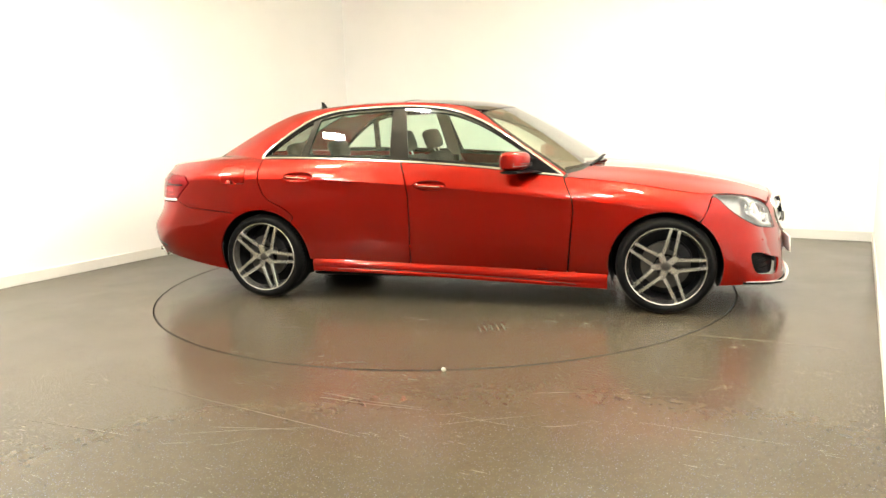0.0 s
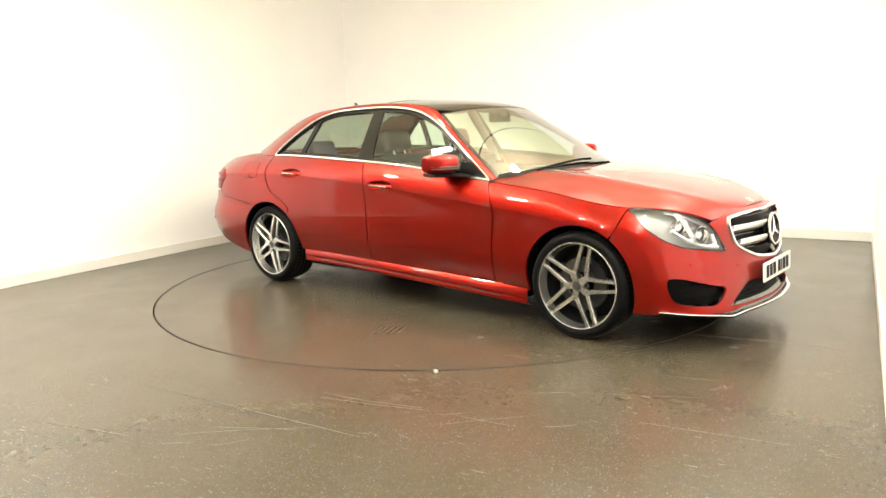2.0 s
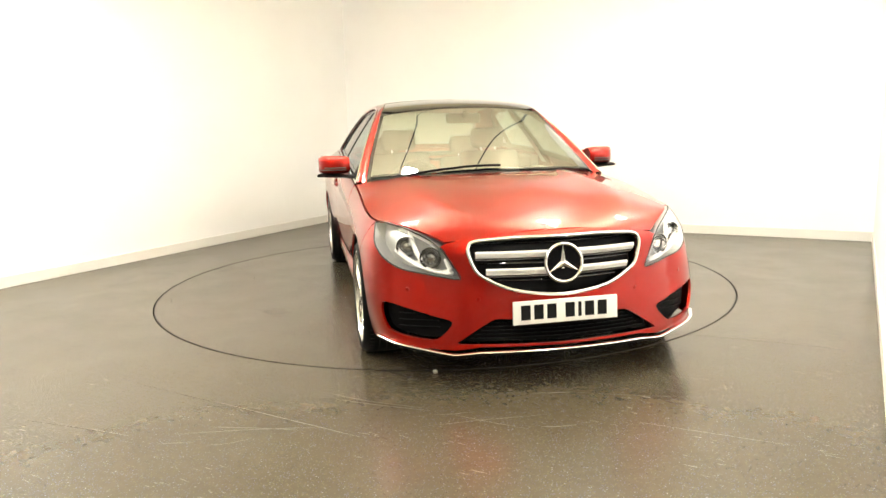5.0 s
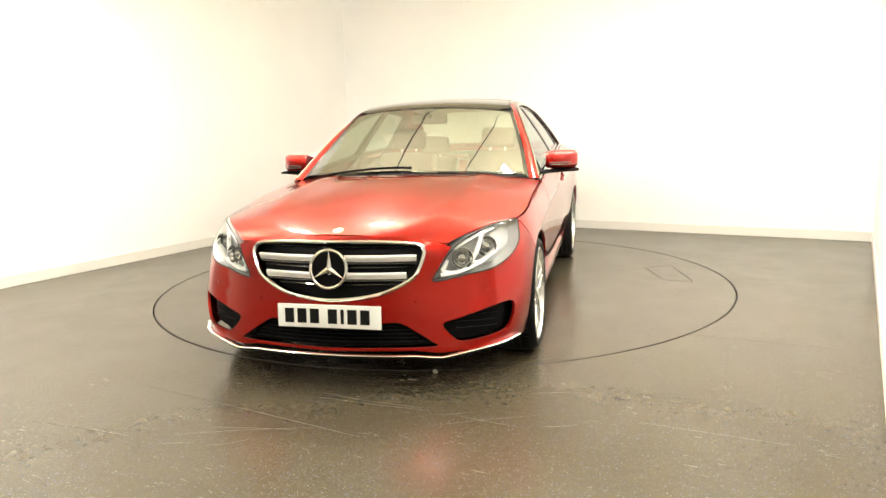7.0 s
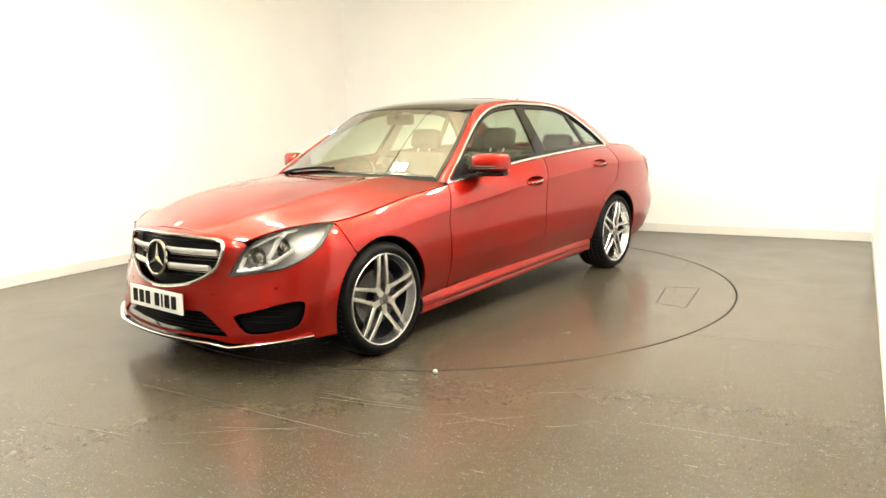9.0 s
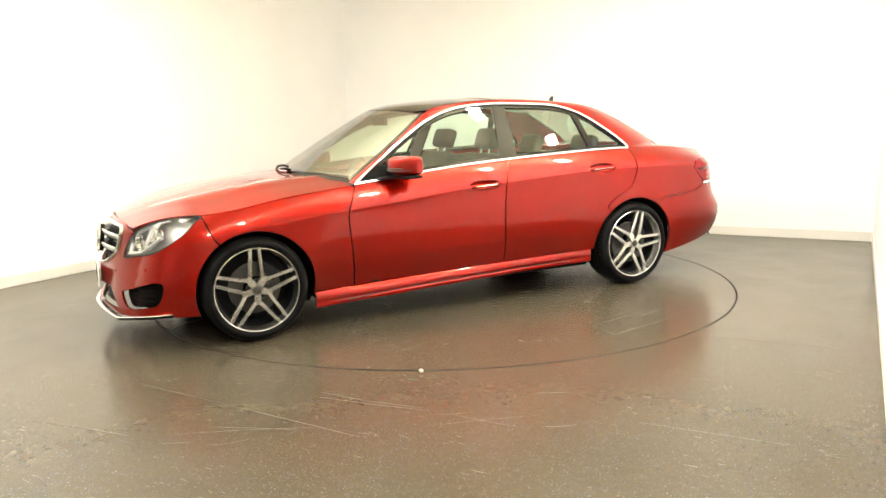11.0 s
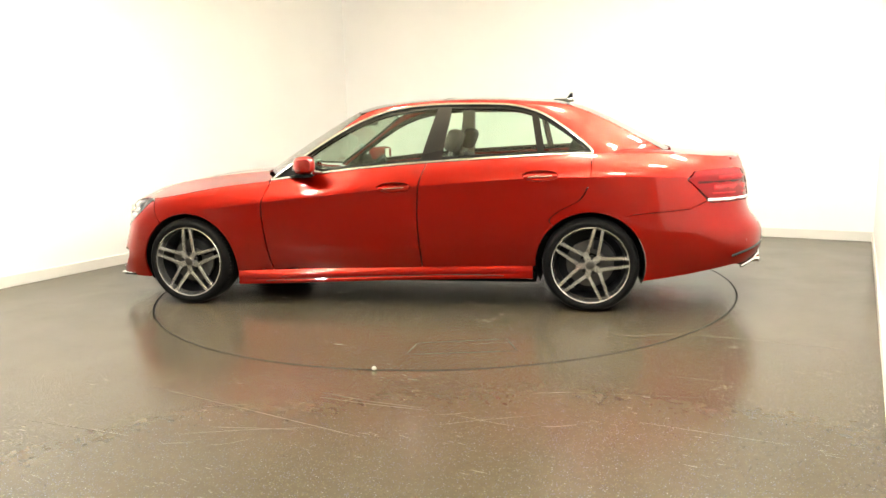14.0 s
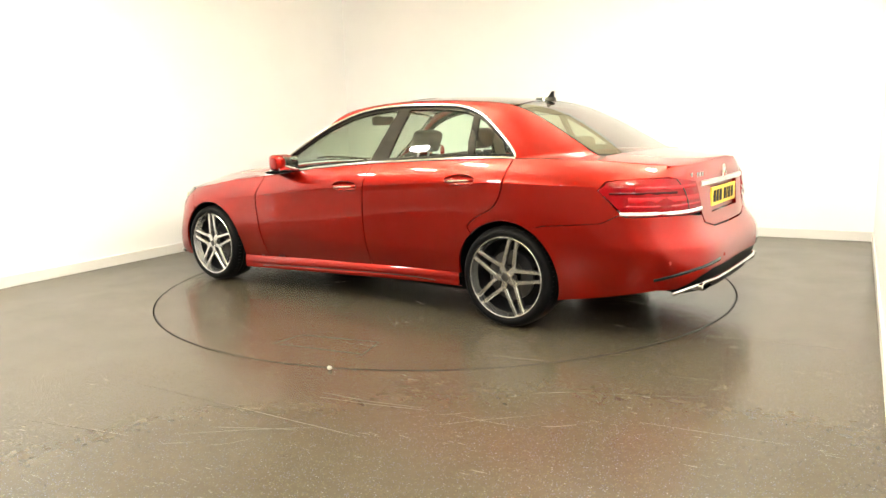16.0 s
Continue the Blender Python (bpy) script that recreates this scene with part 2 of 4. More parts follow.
def loft(rows, closed=False):
    """A grid of quads through rows of points."""
    bm = bmesh.new()
    vs = [[bm.verts.new(p) for p in r] for r in rows]
    for r, s in zip(vs, vs[1:]):
        for i in range(len(r) - (0 if closed else 1)):
            j = (i + 1) % len(r)
            bm.faces.new((r[i], r[j], s[j], s[i]))
    return bm


# ---- the room ----
AHEAD, ACROSS = Vector((0.497, 0.868, 0)), Vector((0.868, -0.497, 0))
LEFT, RIGHT, FAR, NEAR, HIGH = -3.265, 3.0625, 3.141, -8.0, 3.06
LAMP_Z, BEND = 2.59, -2.4
ROOM = Matrix((ACROSS, AHEAD, (0, 0, 1))).transposed().to_4x4()
RADIUS = 2.226


def setting(name, bm, mat, label, smooth=False):
    ob = part(name, bm, mat, None, label, smooth)
    ob.matrix_world = ROOM
    return tagged(ob, category=name.split("_")[0], kind="structure")


def build_room():
    # one floor sheet with a round hole for the turntable
    n = 160
    bm = bmesh.new()
    ring = [bm.verts.new((RADIUS * math.cos(2 * math.pi * i / n), RADIUS * math.sin(2 * math.pi * i / n), 0)) for i in range(n)]
    low = [bm.verts.new((v.co.x, v.co.y, -0.06)) for v in ring]
    outer = []
    for i in range(n):
        a = 2 * math.pi * i / n
        ca, sa = math.cos(a), math.sin(a)
        reach = []
        if abs(ca) > 1e-6:
            reach.append(((RIGHT if ca > 0 else LEFT) + (0.1 if ca > 0 else -0.1)) / ca)
        if abs(sa) > 1e-6:
            reach.append(((FAR + 0.1) if sa > 0 else (NEAR - 0.1)) / sa)
        d = min(reach)
        outer.append(bm.verts.new((d * ca, d * sa, 0)))
    for i in range(n):
        j = (i + 1) % n
        bm.faces.new((ring[i], outer[i], outer[j], ring[j]))
        bm.faces.new((low[i], ring[i], ring[j], low[j]))
    corners = [(RIGHT + 0.1, FAR + 0.1), (LEFT - 0.1, FAR + 0.1), (LEFT - 0.1, NEAR - 0.1), (RIGHT + 0.1, NEAR - 0.1)]
    for cx, cy in corners:
        near = sorted(outer, key=lambda v: (v.co.x - cx) ** 2 + (v.co.y - cy) ** 2)
        edge_x = [v for v in outer if abs(v.co.x - cx) < 1e-4]
        edge_y = [v for v in outer if abs(v.co.y - cy) < 1e-4]
        if edge_x and edge_y:
            a = min(edge_x, key=lambda v: abs(v.co.y - cy))
            b = min(edge_y, key=lambda v: abs(v.co.x - cx))
            c = bm.verts.new((cx, cy, 0))
            bm.faces.new((a, c, b))
    bmesh.ops.recalc_face_normals(bm, faces=bm.faces)
    setting("floor", bm, FLOOR, "dark grey-brown resin floor with pale flakes and scuffs")
    pit = lathe([(0.0, -0.06), (RADIUS + 0.02, -0.06)], n, "Z")
    ob = part("turntable_pit", pit, GAP, None, "dark pit under the turntable")
    tagged(ob, category="pit", kind="structure")
    t = 0.12
    # walls nearer than BEND are unseen, darkened in colour to deepen the car's reflections
    walls = (("wall_left", (LEFT - t, BEND, 0), (LEFT, FAR + t, HIGH), WALL), ("wall_far", (LEFT, FAR, 0), (RIGHT, FAR + t, HIGH), WALL),
             ("wall_right", (RIGHT, BEND, 0), (RIGHT + t, FAR + t, HIGH), WALL), ("wall_near", (LEFT, NEAR - t, 0), (RIGHT, NEAR, HIGH), DIMWALL),
             ("wall_left_near", (LEFT - t, NEAR - t, 0), (LEFT, BEND, HIGH), DIMWALL), ("wall_right_near", (RIGHT, NEAR - t, 0), (RIGHT + t, BEND, HIGH), DIMWALL))
    for name, lo, hi, paint in walls:
        setting(name, box(lo, hi), paint, "smooth warm white painted wall" if paint is WALL else "plain wall out of view, greyed to dim reflections")
    bm = box((LEFT - t, NEAR - t, HIGH), (RIGHT + t, FAR + t, HIGH + 0.1))
    rows = []
    across, along = 24, 260
    for k in range(along):
        y = NEAR + (FAR - NEAR) * k / (along - 1)
        row = []
        for i in range(across + 1):
            x = LEFT + (RIGHT - LEFT) * i / across
            sway = y + 0.25 * noise.noise(Vector((x * 0.5, y * 0.3, 4.0)))
            fold = 0.030 * noise.noise(Vector((x * 0.35, sway * 2.2, 0.0))) + 0.013 * noise.noise(Vector((x * 0.8, sway * 6.5, 7.0)))
            row.append(bm.verts.new((x, y, HIGH - 0.045 + fold)))
        rows.append(row)
    for a, b in zip(rows, rows[1:]):
        for i in range(across):
            bm.faces.new((a[i], a[i + 1], b[i + 1], b[i]))
    setting("ceiling", bm, CEIL, "beige ceiling covering in shallow folds")
    h, d = 0.095, 0.014
    for name, lo, hi in (("baseboard_left", (LEFT, NEAR, 0), (LEFT + d, FAR, h)), ("baseboard_far", (LEFT + d, FAR - d, 0), (RIGHT - d, FAR, h)),
                         ("baseboard_right", (RIGHT - d, NEAR, 0), (RIGHT, FAR, h))):
        setting(name, box(lo, hi, 0.004), SKIRT, "low off-white skirting board at the wall foot")


def ceiling_lights():
    """Flat rectangular panels under the ceiling."""
    def one(x, y, w, l):
        e = new("ceiling_light")
        tagged(e, "slim hanging white light panel under the ceiling", "ceiling light", "ceiling lights")
        bm = bmesh.new()
        f = 0.012
        add_box(bm, (-w / 2 - f, -l / 2 - f, -0.012), (w / 2 + f, -l / 2, 0))
        add_box(bm, (-w / 2 - f, l / 2, -0.012), (w / 2 + f, l / 2 + f, 0))
        add_box(bm, (-w / 2 - f, -l / 2, -0.012), (-w / 2, l / 2, 0))
        add_box(bm, (w / 2, -l / 2, -0.012), (w / 2 + f, l / 2, 0))
        part("frame", bm, SATIN, e, smooth=False)
        part("diffuser", box((-w / 2 + 0.002, -l / 2 + 0.002, -0.045), (w / 2 - 0.002, l / 2 - 0.002, -0.002)), GLOW, e, smooth=False)
        for o in (-0.5, 0.5):
            part("hanger", tube([(o * w, 0, 0), (o * w, 0, HIGH - LAMP_Z - 0.02)], 0.003, up=(1, 0, 0)), RAIL, e)
        e.matrix_world = ROOM @ pose(x, y, LAMP_Z)
    # panels at x -2.3, -0.2 and 1.2 are added to brighten the far walls
    for x, ys in ((-2.3, (-2.2,)), (-1.0, (-6.2, -4.6, -3.0, -1.5)), (-0.2, (-0.85,)), (1.2, (0.0,)), (2.2, (-5.0, -3.4, -1.8, -0.4, 0.55))):
        for y in ys:
            one(x, y, 0.22, 0.10)
    for i, x in enumerate((-0.55, 0.65)):
        rail = part("ceiling_rail", box((-0.009, NEAR + 0.01, -0.11), (0.009, FAR - 0.01, -0.088)), RAIL, None, "thin dark metal rail under the ceiling", smooth=False)
        tagged(rail, category="ceiling rail", group="ceiling rails")
        rail.matrix_world = ROOM @ pose(x, 0, HIGH)


def build_turntable():
    e = new("turntable")
    tagged(e, "round floor turntable in the same resin as the floor", "turntable")
    r = RADIUS - 0.007
    part("platform", lathe([(0.0, 0.0), (r - 0.003, 0.0), (r, -0.003), (r, -0.05)], 160, "Z"), FLOOR, e)
    part("edge_trim", lathe([(r - 0.006, -0.002), (r - 0.006, 0.0012), (r - 0.001, 0.0012), (r - 0.001, -0.004)], 160, "Z", True), DARKALLOY, e, "thin worn metal rim")
    return e


build_room()
ceiling_lights()
TABLE = build_turntable()


# ---- the car: forms ----
# x ahead, y to the driver's far side, z up from the floor; the axles lie at x = +-1.435
ZB = spline((2.3, 0.55), (2.15, 0.640), (2.05, 0.702), (1.95, 0.742), (1.85, 0.762), (1.725, 0.770), (1.63, 0.778), (1.512, 0.793), (1.242, 0.838), (1.016, 0.866), (0.77, 0.890), (0.395, 0.933),
            (0.043, 0.968), (-0.32, 0.993), (-0.654, 1.009), (-1.07, 1.026), (-1.44, 1.033), (-1.9, 1.028), (-2.3, 0.993), (-2.55, 0.970))
ZC = spline((2.3, 0.44), (1.9, 0.58), (1.5, 0.665), (1.1, 0.715), (0.737, 0.752), (0.393, 0.785), (0.0, 0.823), (-0.3, 0.845), (-0.64, 0.868), (-0.9, 0.882), (-1.5, 0.893),
            (-2.0, 0.885), (-2.5, 0.86))
WM = spline((2.3, 0.900), (1.435, 0.906), (0.9, 0.903), (0.0, 0.908), (-1.0, 0.908), (-1.435, 0.916), (-2.0, 0.905), (-2.5, 0.89))
LEAN = spline((2.3, 0.05), (1.7, 0.055), (0.75, 0.062), (-0.34, 0.070), (-1.0, 0.098), (-1.44, 0.128), (-2.0, 0.140), (-2.5, 0.16))
TUCK = spline((2.3, 0.015), (1.8, 0.018), (1.4, 0.030), (1.0, 0.05), (0.0, 0.05), (-1.0, 0.05), (-1.4, 0.035), (-1.8, 0.022), (-2.5, 0.02))
FADE = spline((2.0, 0.0), (1.3, 0.0), (1.0, 0.6), (0.6, 1.0), (-0.8, 1.0), (-1.2, 0.7), (-1.6, 0.1), (-2.2, 0.0))
NOSE = spline((0.02, 2.17), (0.10, 2.235), (0.18, 2.265), (0.26, 2.258), (0.36, 2.25), (0.46, 2.24), (0.60, 2.222), (0.70, 2.180), (0.76, 2.105), (0.84, 1.95), (0.95, 1.75))
TAIL = spline((0.02, -2.38), (0.12, -2.45), (0.25, -2.53), (0.38, -2.58), (0.47, -2.585), (0.54, -2.57), (0.62, -2.51), (0.70, -2.480), (0.82, -2.470), (0.93, -2.460), (1.01, -2.445), (1.1, -2.40))
NF = spline((0.0, 4.2), (0.25, 4.4), (0.4, 4.5), (0.55, 4.2), (0.70, 3.6), (0.8, 3.2), (1.0, 2.9))
PROW = spline((0.0, 0.09), (0.25, 0.10), (0.4, 0.135), (0.55, 0.155), (0.70, 0.110), (0.8, 0.06), (1.0, 0.04))
NR = spline((0.0, 3.2), (0.2, 3.7), (0.4, 4.6), (0.6, 4.8), (0.75, 4.6), (0.88, 4.3), (1.1, 3.6))
XF, XR = 1.35, -1.40


def half_w(x, z):
    zc, wm = ZC(x), WM(x)
    if z >= zc:
        s = (z - zc) / max(ZB(x) - zc, 0.03)
        return wm - LEAN(x) * (0.35 * s + 0.65 * s * s)
    t = (zc - z) / (zc - 0.25)
    # a fold low on the doors and another round the rear bumper
    behind = min(1.0, max(0.0, (-1.55 - x) / 0.3))
    wm -= 0.10 * max(FADE(x), 0) * max(0.0, 0.43 - z) + 0.08 * behind * max(0.0, 0.53 - z)
    return wm - max(FADE(x), 0) * 0.011 * (1 - math.exp(-9 * t)) + 0.035 * t * (1 - t) - TUCK(x) * t ** 3


def nose_x(y, w, z):
    """How far ahead the front reaches at half-width y: a squared corner with a pointed prow."""
    n, v = NF(z), PROW(z)
    q = 1 - min(1.0, y / w) ** n
    return XF + (NOSE(z) - v - XF) * q ** (1 / n) + v * max(0.0, 1 - (y / 0.64) ** 1.5)


def belt_y(x, z):
    w = half_w(x, z)
    if x > XF:
        lo, hi = 0.0, w
        for _ in range(18):
            m = (lo + hi) / 2
            if x < nose_x(m, w, z):
                lo = m
            else:
                hi = m
        return lo
    elif x < XR:
        q, n = (XR - x) / (XR - TAIL(z)), NR(z)
    else:
        return w
    return w * (1 - q ** n) ** (1 / n) if q < 1 else 0.0


def flank(x, z):
    return (x, belt_y(x, z), z)


def around(x0, sign, scale):
    """The body's end as a surface of (angle * scale, height)."""
    def shape(a, z):
        ca, sa = math.cos(a / scale) * sign, math.sin(abs(a) / scale)
        lo, hi = 0.0, 1.6
        for _ in range(26):
            r = (lo + hi) / 2
            px, py = x0 + r * ca, r * sa
            if sign > 0:
                w = half_w(px, z)
                within = py < w and px < nose_x(py, w, z)
            else:
                within = py < belt_y(px, z)
            if within:
                lo = r
            else:
                hi = r
        return (x0 + lo * ca, math.copysign(lo * sa, a), z)
    return shape


FRONT, REAR = around(XF, 1, 0.95), around(XR, -1, 1.1)


def front_a(y, z):
    """The front surface's coordinate at half-width y."""
    lo, hi = 0.0, math.pi / 2 * 0.95
    for _ in range(24):
        m = (lo + hi) / 2
        if FRONT(m, z)[1] < abs(y):
            lo = m
        else:
            hi = m
    return math.copysign(lo, y)


def rear_a(y, z):
    lo, hi = 0.0, math.pi / 2 * 1.1
    for _ in range(24):
        m = (lo + hi) / 2
        if REAR(m, z)[1] < abs(y):
            lo = m
        else:
            hi = m
    return math.copysign(lo, y)


def front_at(x, z):
    return math.atan2(belt_y(x, z), x - XF) * 0.95


def rear_at(x, z):
    return math.atan2(belt_y(x, z), XR - x) * 1.1


# hood, roof and boot over the length and width
HOOD = spline((2.25, 0.668), (2.19, 0.708), (2.12, 0.744), (2.0, 0.789), (1.853, 0.832), (1.62, 0.884), (1.393, 0.918), (1.14, 0.938), (0.95, 0.947), (0.8, 0.952))
CREST = spline((1.25, 0.797), (1.15, 0.865), (1.05, 0.930), (0.93, 1.008), (0.80, 1.090), (0.68, 1.163), (0.55, 1.238), (0.43, 1.304), (0.33, 1.356), (0.27, 1.380), (0.18, 1.402), (0.0, 1.424), (-0.25, 1.440), (-0.55, 1.444), (-0.85, 1.434),
               (-1.1, 1.415), (-1.27, 1.391), (-1.45, 1.332), (-1.7, 1.210), (-1.95, 1.070), (-2.1, 0.985))
BOOT = spline((-1.6, 1.115), (-1.85, 1.074), (-2.0, 1.053), (-2.2, 1.031), (-2.35, 1.020), (-2.5, 1.010))
CROWN = spline((1.2, 0.0), (0.75, 0.012), (0.2, 0.040), (-0.5, 0.040), (-1.2, 0.038), (-1.6, 0.030), (-2.0, 0.02))
BOW = spline((1.2, 0.46), (0.7, 0.46), (0.2, 0.42), (-0.2, 0.1), (-0.7, 0.0), (-1.1, -0.03), (-1.4, -0.09), (-2.0, -0.12))


def hood(x, y):
    b = ZB(x)
    edge = max(belt_y(x, b), 0.2)
    q = abs(y) / edge
    top = HOOD(x)
    ridge = 0.012 * math.exp(-((q - 0.60) / 0.10) ** 2) * min(1, max(0, (2.15 - x) / 0.4))
    return (x, y, top - (top - b) * q ** 2.7 + ridge)


def crest(x, y):
    return (x, y, CREST(x + BOW(x) * y * y) - CROWN(x) * (abs(y) / 0.6) ** 2.3)


def boot(x, y):
    b = ZB(x)
    q = abs(y) / max(belt_y(x, b), 0.2)
    return (x, y, BOOT(x) - (BOOT(x) - b) * q ** 2.6)


def cabin(x, z):
    """The window surface above the waist."""
    b = ZB(x)
    yb = belt_y(x, b) - 0.008
    s = (z - b) / (1.40 - b)
    return (x, yb - (yb - 0.548) * (0.85 * s + 0.15 * s * s), z)


ARCH_F, ARCH_R, ARCH = (1.425, 0.312), (-1.433, 0.312), 0.356


def arc(c, r, a0, a1, k=22):
    return [(c[0] + r * math.cos(radians(a0 + (a1 - a0) * i / k)), c[1] + r * math.sin(radians(a0 + (a1 - a0) * i / k))) for i in range(k + 1)]


def line(f, x0, x1, k=12):
    return [(x0 + (x1 - x0) * i / k, f(x0 + (x1 - x0) * i / k)) for i in range(k + 1)]


DOOR_F = spline((0.34, 0.812), (0.45, 0.823), (0.596, 0.836), (0.756, 0.832), (0.827, 0.80), (0.89, 0.775))
DOOR_B = spline((0.28, -0.298), (0.374, -0.294), (0.588, -0.284), (0.745, -0.288), (0.892, -0.310), (1.0, -0.352))
DOOR_LOW = spline((1.05, 0.238), (0.77, 0.245), (0.244, 0.266), (-0.284, 0.285), (-0.844, 0.300), (-1.1, 0.303))
G = 0.0042


def edge(f, z0, z1, dx, k=14):
    return [(f(z0 + (z1 - z0) * i / k) + dx, z0 + (z1 - z0) * i / k) for i in range(k + 1)]


REAR_EDGE = [(-1.436, 1.031), (-1.431, 0.937), (-1.410, 0.831), (-1.357, 0.745), (-1.242, 0.683), (-1.165, 0.620)] + [(-1.433 + 0.359 * math.cos(radians(a)), 0.312 + 0.359 * math.sin(radians(a))) for a in (47, 38, 28, 17, 6, -1.5)]
DLO_TOP = [(0.775, 0.897), (0.674, 0.967), (0.528, 1.067), (0.343, 1.186), (0.160, 1.284), (-0.056, 1.356), (-0.320, 1.386), (-0.604, 1.386), (-0.884, 1.371),
           (-1.060, 1.328), (-1.173, 1.271), (-1.320, 1.167), (-1.425, 1.075), (-1.448, 1.036)]
RAIL_TOP = [(0.800, 0.772), (0.700, 0.747), (0.545, 0.708), (0.372, 0.655), (0.175, 0.588), (-0.03, 0.530), (-0.32, 0.500), (-0.6, 0.495), (-0.9, 0.495),
            (-1.13, 0.498), (-1.32, 0.512), (-1.52, 0.546), (-1.73, 0.583), (-1.90, 0.605)]


def body_panels(car):
    for side in (1, -1):
        # front wing
        top = [(x, z - 0.003) for x, z in line(ZB, 1.704, 0.79)]
        wing = top + [(DOOR_F(z) + G, z) for z in np.linspace(0.875, 0.245, 16).tolist()] + [(1.072, 0.232)] + arc(ARCH_F, ARCH, 188, 56) + [(1.655, 0.640), (1.694, 0.750)]
        panel("front_wing", wing, flank, RED, car, step=0.032, side=side, crease=ZC)
        # doors
        fd = [(x, z - 0.002) for x, z in line(ZB, 0.775, -0.345)] + [(DOOR_B(z) + G, z) for z in np.linspace(0.985, 0.290, 18).tolist()] + \
            line(DOOR_LOW, -0.294, 0.80) + [(DOOR_F(z) - G, z) for z in np.linspace(0.26, 0.875, 16).tolist()]
        hf = [(-0.128 + 0.118 * math.cos(a), 0.840 + 0.036 * math.sin(a)) for a in np.linspace(0, 2 * math.pi, 25)[:-1].tolist()]
        d = panel("front_door", fd, flank, RED, car, [hf], step=0.034, side=side, crease=ZC)
        handle(d, -0.128, 0.840, hf, side)
        rd = [(x, z - 0.002) for x, z in line(ZB, -0.353, -1.425)] + rounded(REAR_EDGE, 4, closed=False) + line(DOOR_LOW, -1.07, -0.304) + \
            [(DOOR_B(z) - G, z) for z in np.linspace(0.300, 0.985, 18).tolist()]
        hr = [(-1.112 + 0.118 * math.cos(a), 0.905 + 0.036 * math.sin(a)) for a in np.linspace(0, 2 * math.pi, 25)[:-1].tolist()]
        d = panel("rear_door", rd, flank, RED, car, [hr], step=0.034, side=side, crease=ZC)
        handle(d, -1.112, 0.905, hr, side)
        # rear quarter
        re = [(x - 2 * G, z) for x, z in rounded(REAR_EDGE, 4, closed=False)]
        re = [p for p in re if math.dist(p, ARCH_R) > ARCH + 0.01 and p[1] > 0.60]
        q = re + arc(ARCH_R, ARCH, 48, 119) + [(-1.70, 0.653), (-1.86, 0.667), (-2.05, 0.684), (-2.155, 0.735), (-2.092, 0.802), (-2.026, 0.865), (-2.068, 0.917), (-2.25, 0.929), (-2.346, 0.931)] + \
            [(x, z - 0.001) for x, z in line(ZB, -2.318, -1.45)]
        flap = rounded([(-1.545, 0.865), (-1.735, 0.862), (-1.735, 0.985), (-1.56, 0.985)], 5, 0.2)
        quarter = panel("rear_quarter_panel", q, flank, RED, car, [flap] if side < 0 else [], step=0.032, side=side, crease=ZC)
        if side < 0:
            c = (-1.644, 0.924)
            panel("fuel_flap", [(c[0] + (x - c[0]) * 0.965, c[1] + (z - c[1]) * 0.95) for x, z in flap], flank, RED, quarter, step=0.03, side=side)
        sill(car, side)
        roof_rail(car, side)
        windows(car, side)
        mirror(car, side)
    # bonnet
    left = [(x, belt_y(x, ZB(x)) - 0.007) for x in np.linspace(0.80, 1.70, 16).tolist()]
    for k, v, z in LAMP_TOP[:-1]:
        p = FRONT(front_a(v, z) if k == "y" else front_at(v, z), z)
        left.append((p[0] - 0.010, p[1] - 0.012))
    left += [(2.085, 0.435), (2.11, 0.30), (2.122, 0.15), (2.125, 0.0)]
    cowl = [(0.80, 0.74), (0.88, 0.62), (0.965, 0.42), (1.005, 0.2), (1.015, 0.0)]
    out = left + [(x, -y) for x, y in reversed(left[:-1])] + [(x, -y) for x, y in cowl] + list(reversed(cowl))[1:]
    b = panel("bonnet", out, hood, RED, car, step=0.036)
    part("bonnet_badge", lathe([(0, 0.004), (0.022, 0.003), (0.026, 0.0)], 24, "Z"), CHROME, b, "small round chrome badge").matrix_basis = pose(2.09, 0, HOOD(2.09) + 0.001, 0, 22, 0)
    # boot lid: top and back
    lid = [(x, belt_y(x, ZB(x)) - 0.008) for x in np.linspace(-1.97, -2.300, 8).tolist()] + [(-2.340, 0.60), (-2.386, 0.50), (-2.438, 0.30), (-2.446, 0.15), (-2.449, 0.0)]
    front = [(-1.992, 0.0), (-1.985, 0.25), (-1.968, 0.48), (-1.955, 0.60)]
    out = lid + [(x, -y) for x, y in reversed(lid[:-1])] + [(x, -y) for x, y in reversed(front)] + front[1:]
    panel("boot_lid", out, boot, RED, car, step=0.036)
    yy = dense([(0.0, 1.004), (0.30, 1.000), (0.50, 0.988), (0.60, 0.979), (0.652, 0.962), (0.672, 0.936), (0.64, 0.924), (0.492, 0.900), (0.443, 0.745), (0.41, 0.66), (0.30, 0.630), (0.0, 0.625)], 0.05, False)
    out = [(rear_a(y, z), z) for y, z in yy] + [(rear_a(-y, z), z) for y, z in reversed(yy[1:-1])]
    recess = [(rear_a(y, z), z) for y, z in dense([(0.29, 0.865), (-0.29, 0.865), (-0.27, 0.70), (0.27, 0.70)], 0.06)]
    back = panel("boot_lid_back", out, REAR, RED, car, [recess], step=0.034)
    panel("plate_recess", recess, lambda a, z: tuple(np.array(REAR(a, z)) + np.array((0.022, 0, 0))), RED, back, thick=0.0)
    part("lid_trim", tube([REAR(rear_a(y, 0.876 + 0.004 * abs(y)), 0.876)[:2] + (0.876,) for y in np.linspace(-0.43, 0.43, 13).tolist()], 0.009, 0.018), CHROME, back, "chrome bar over the plate recess")
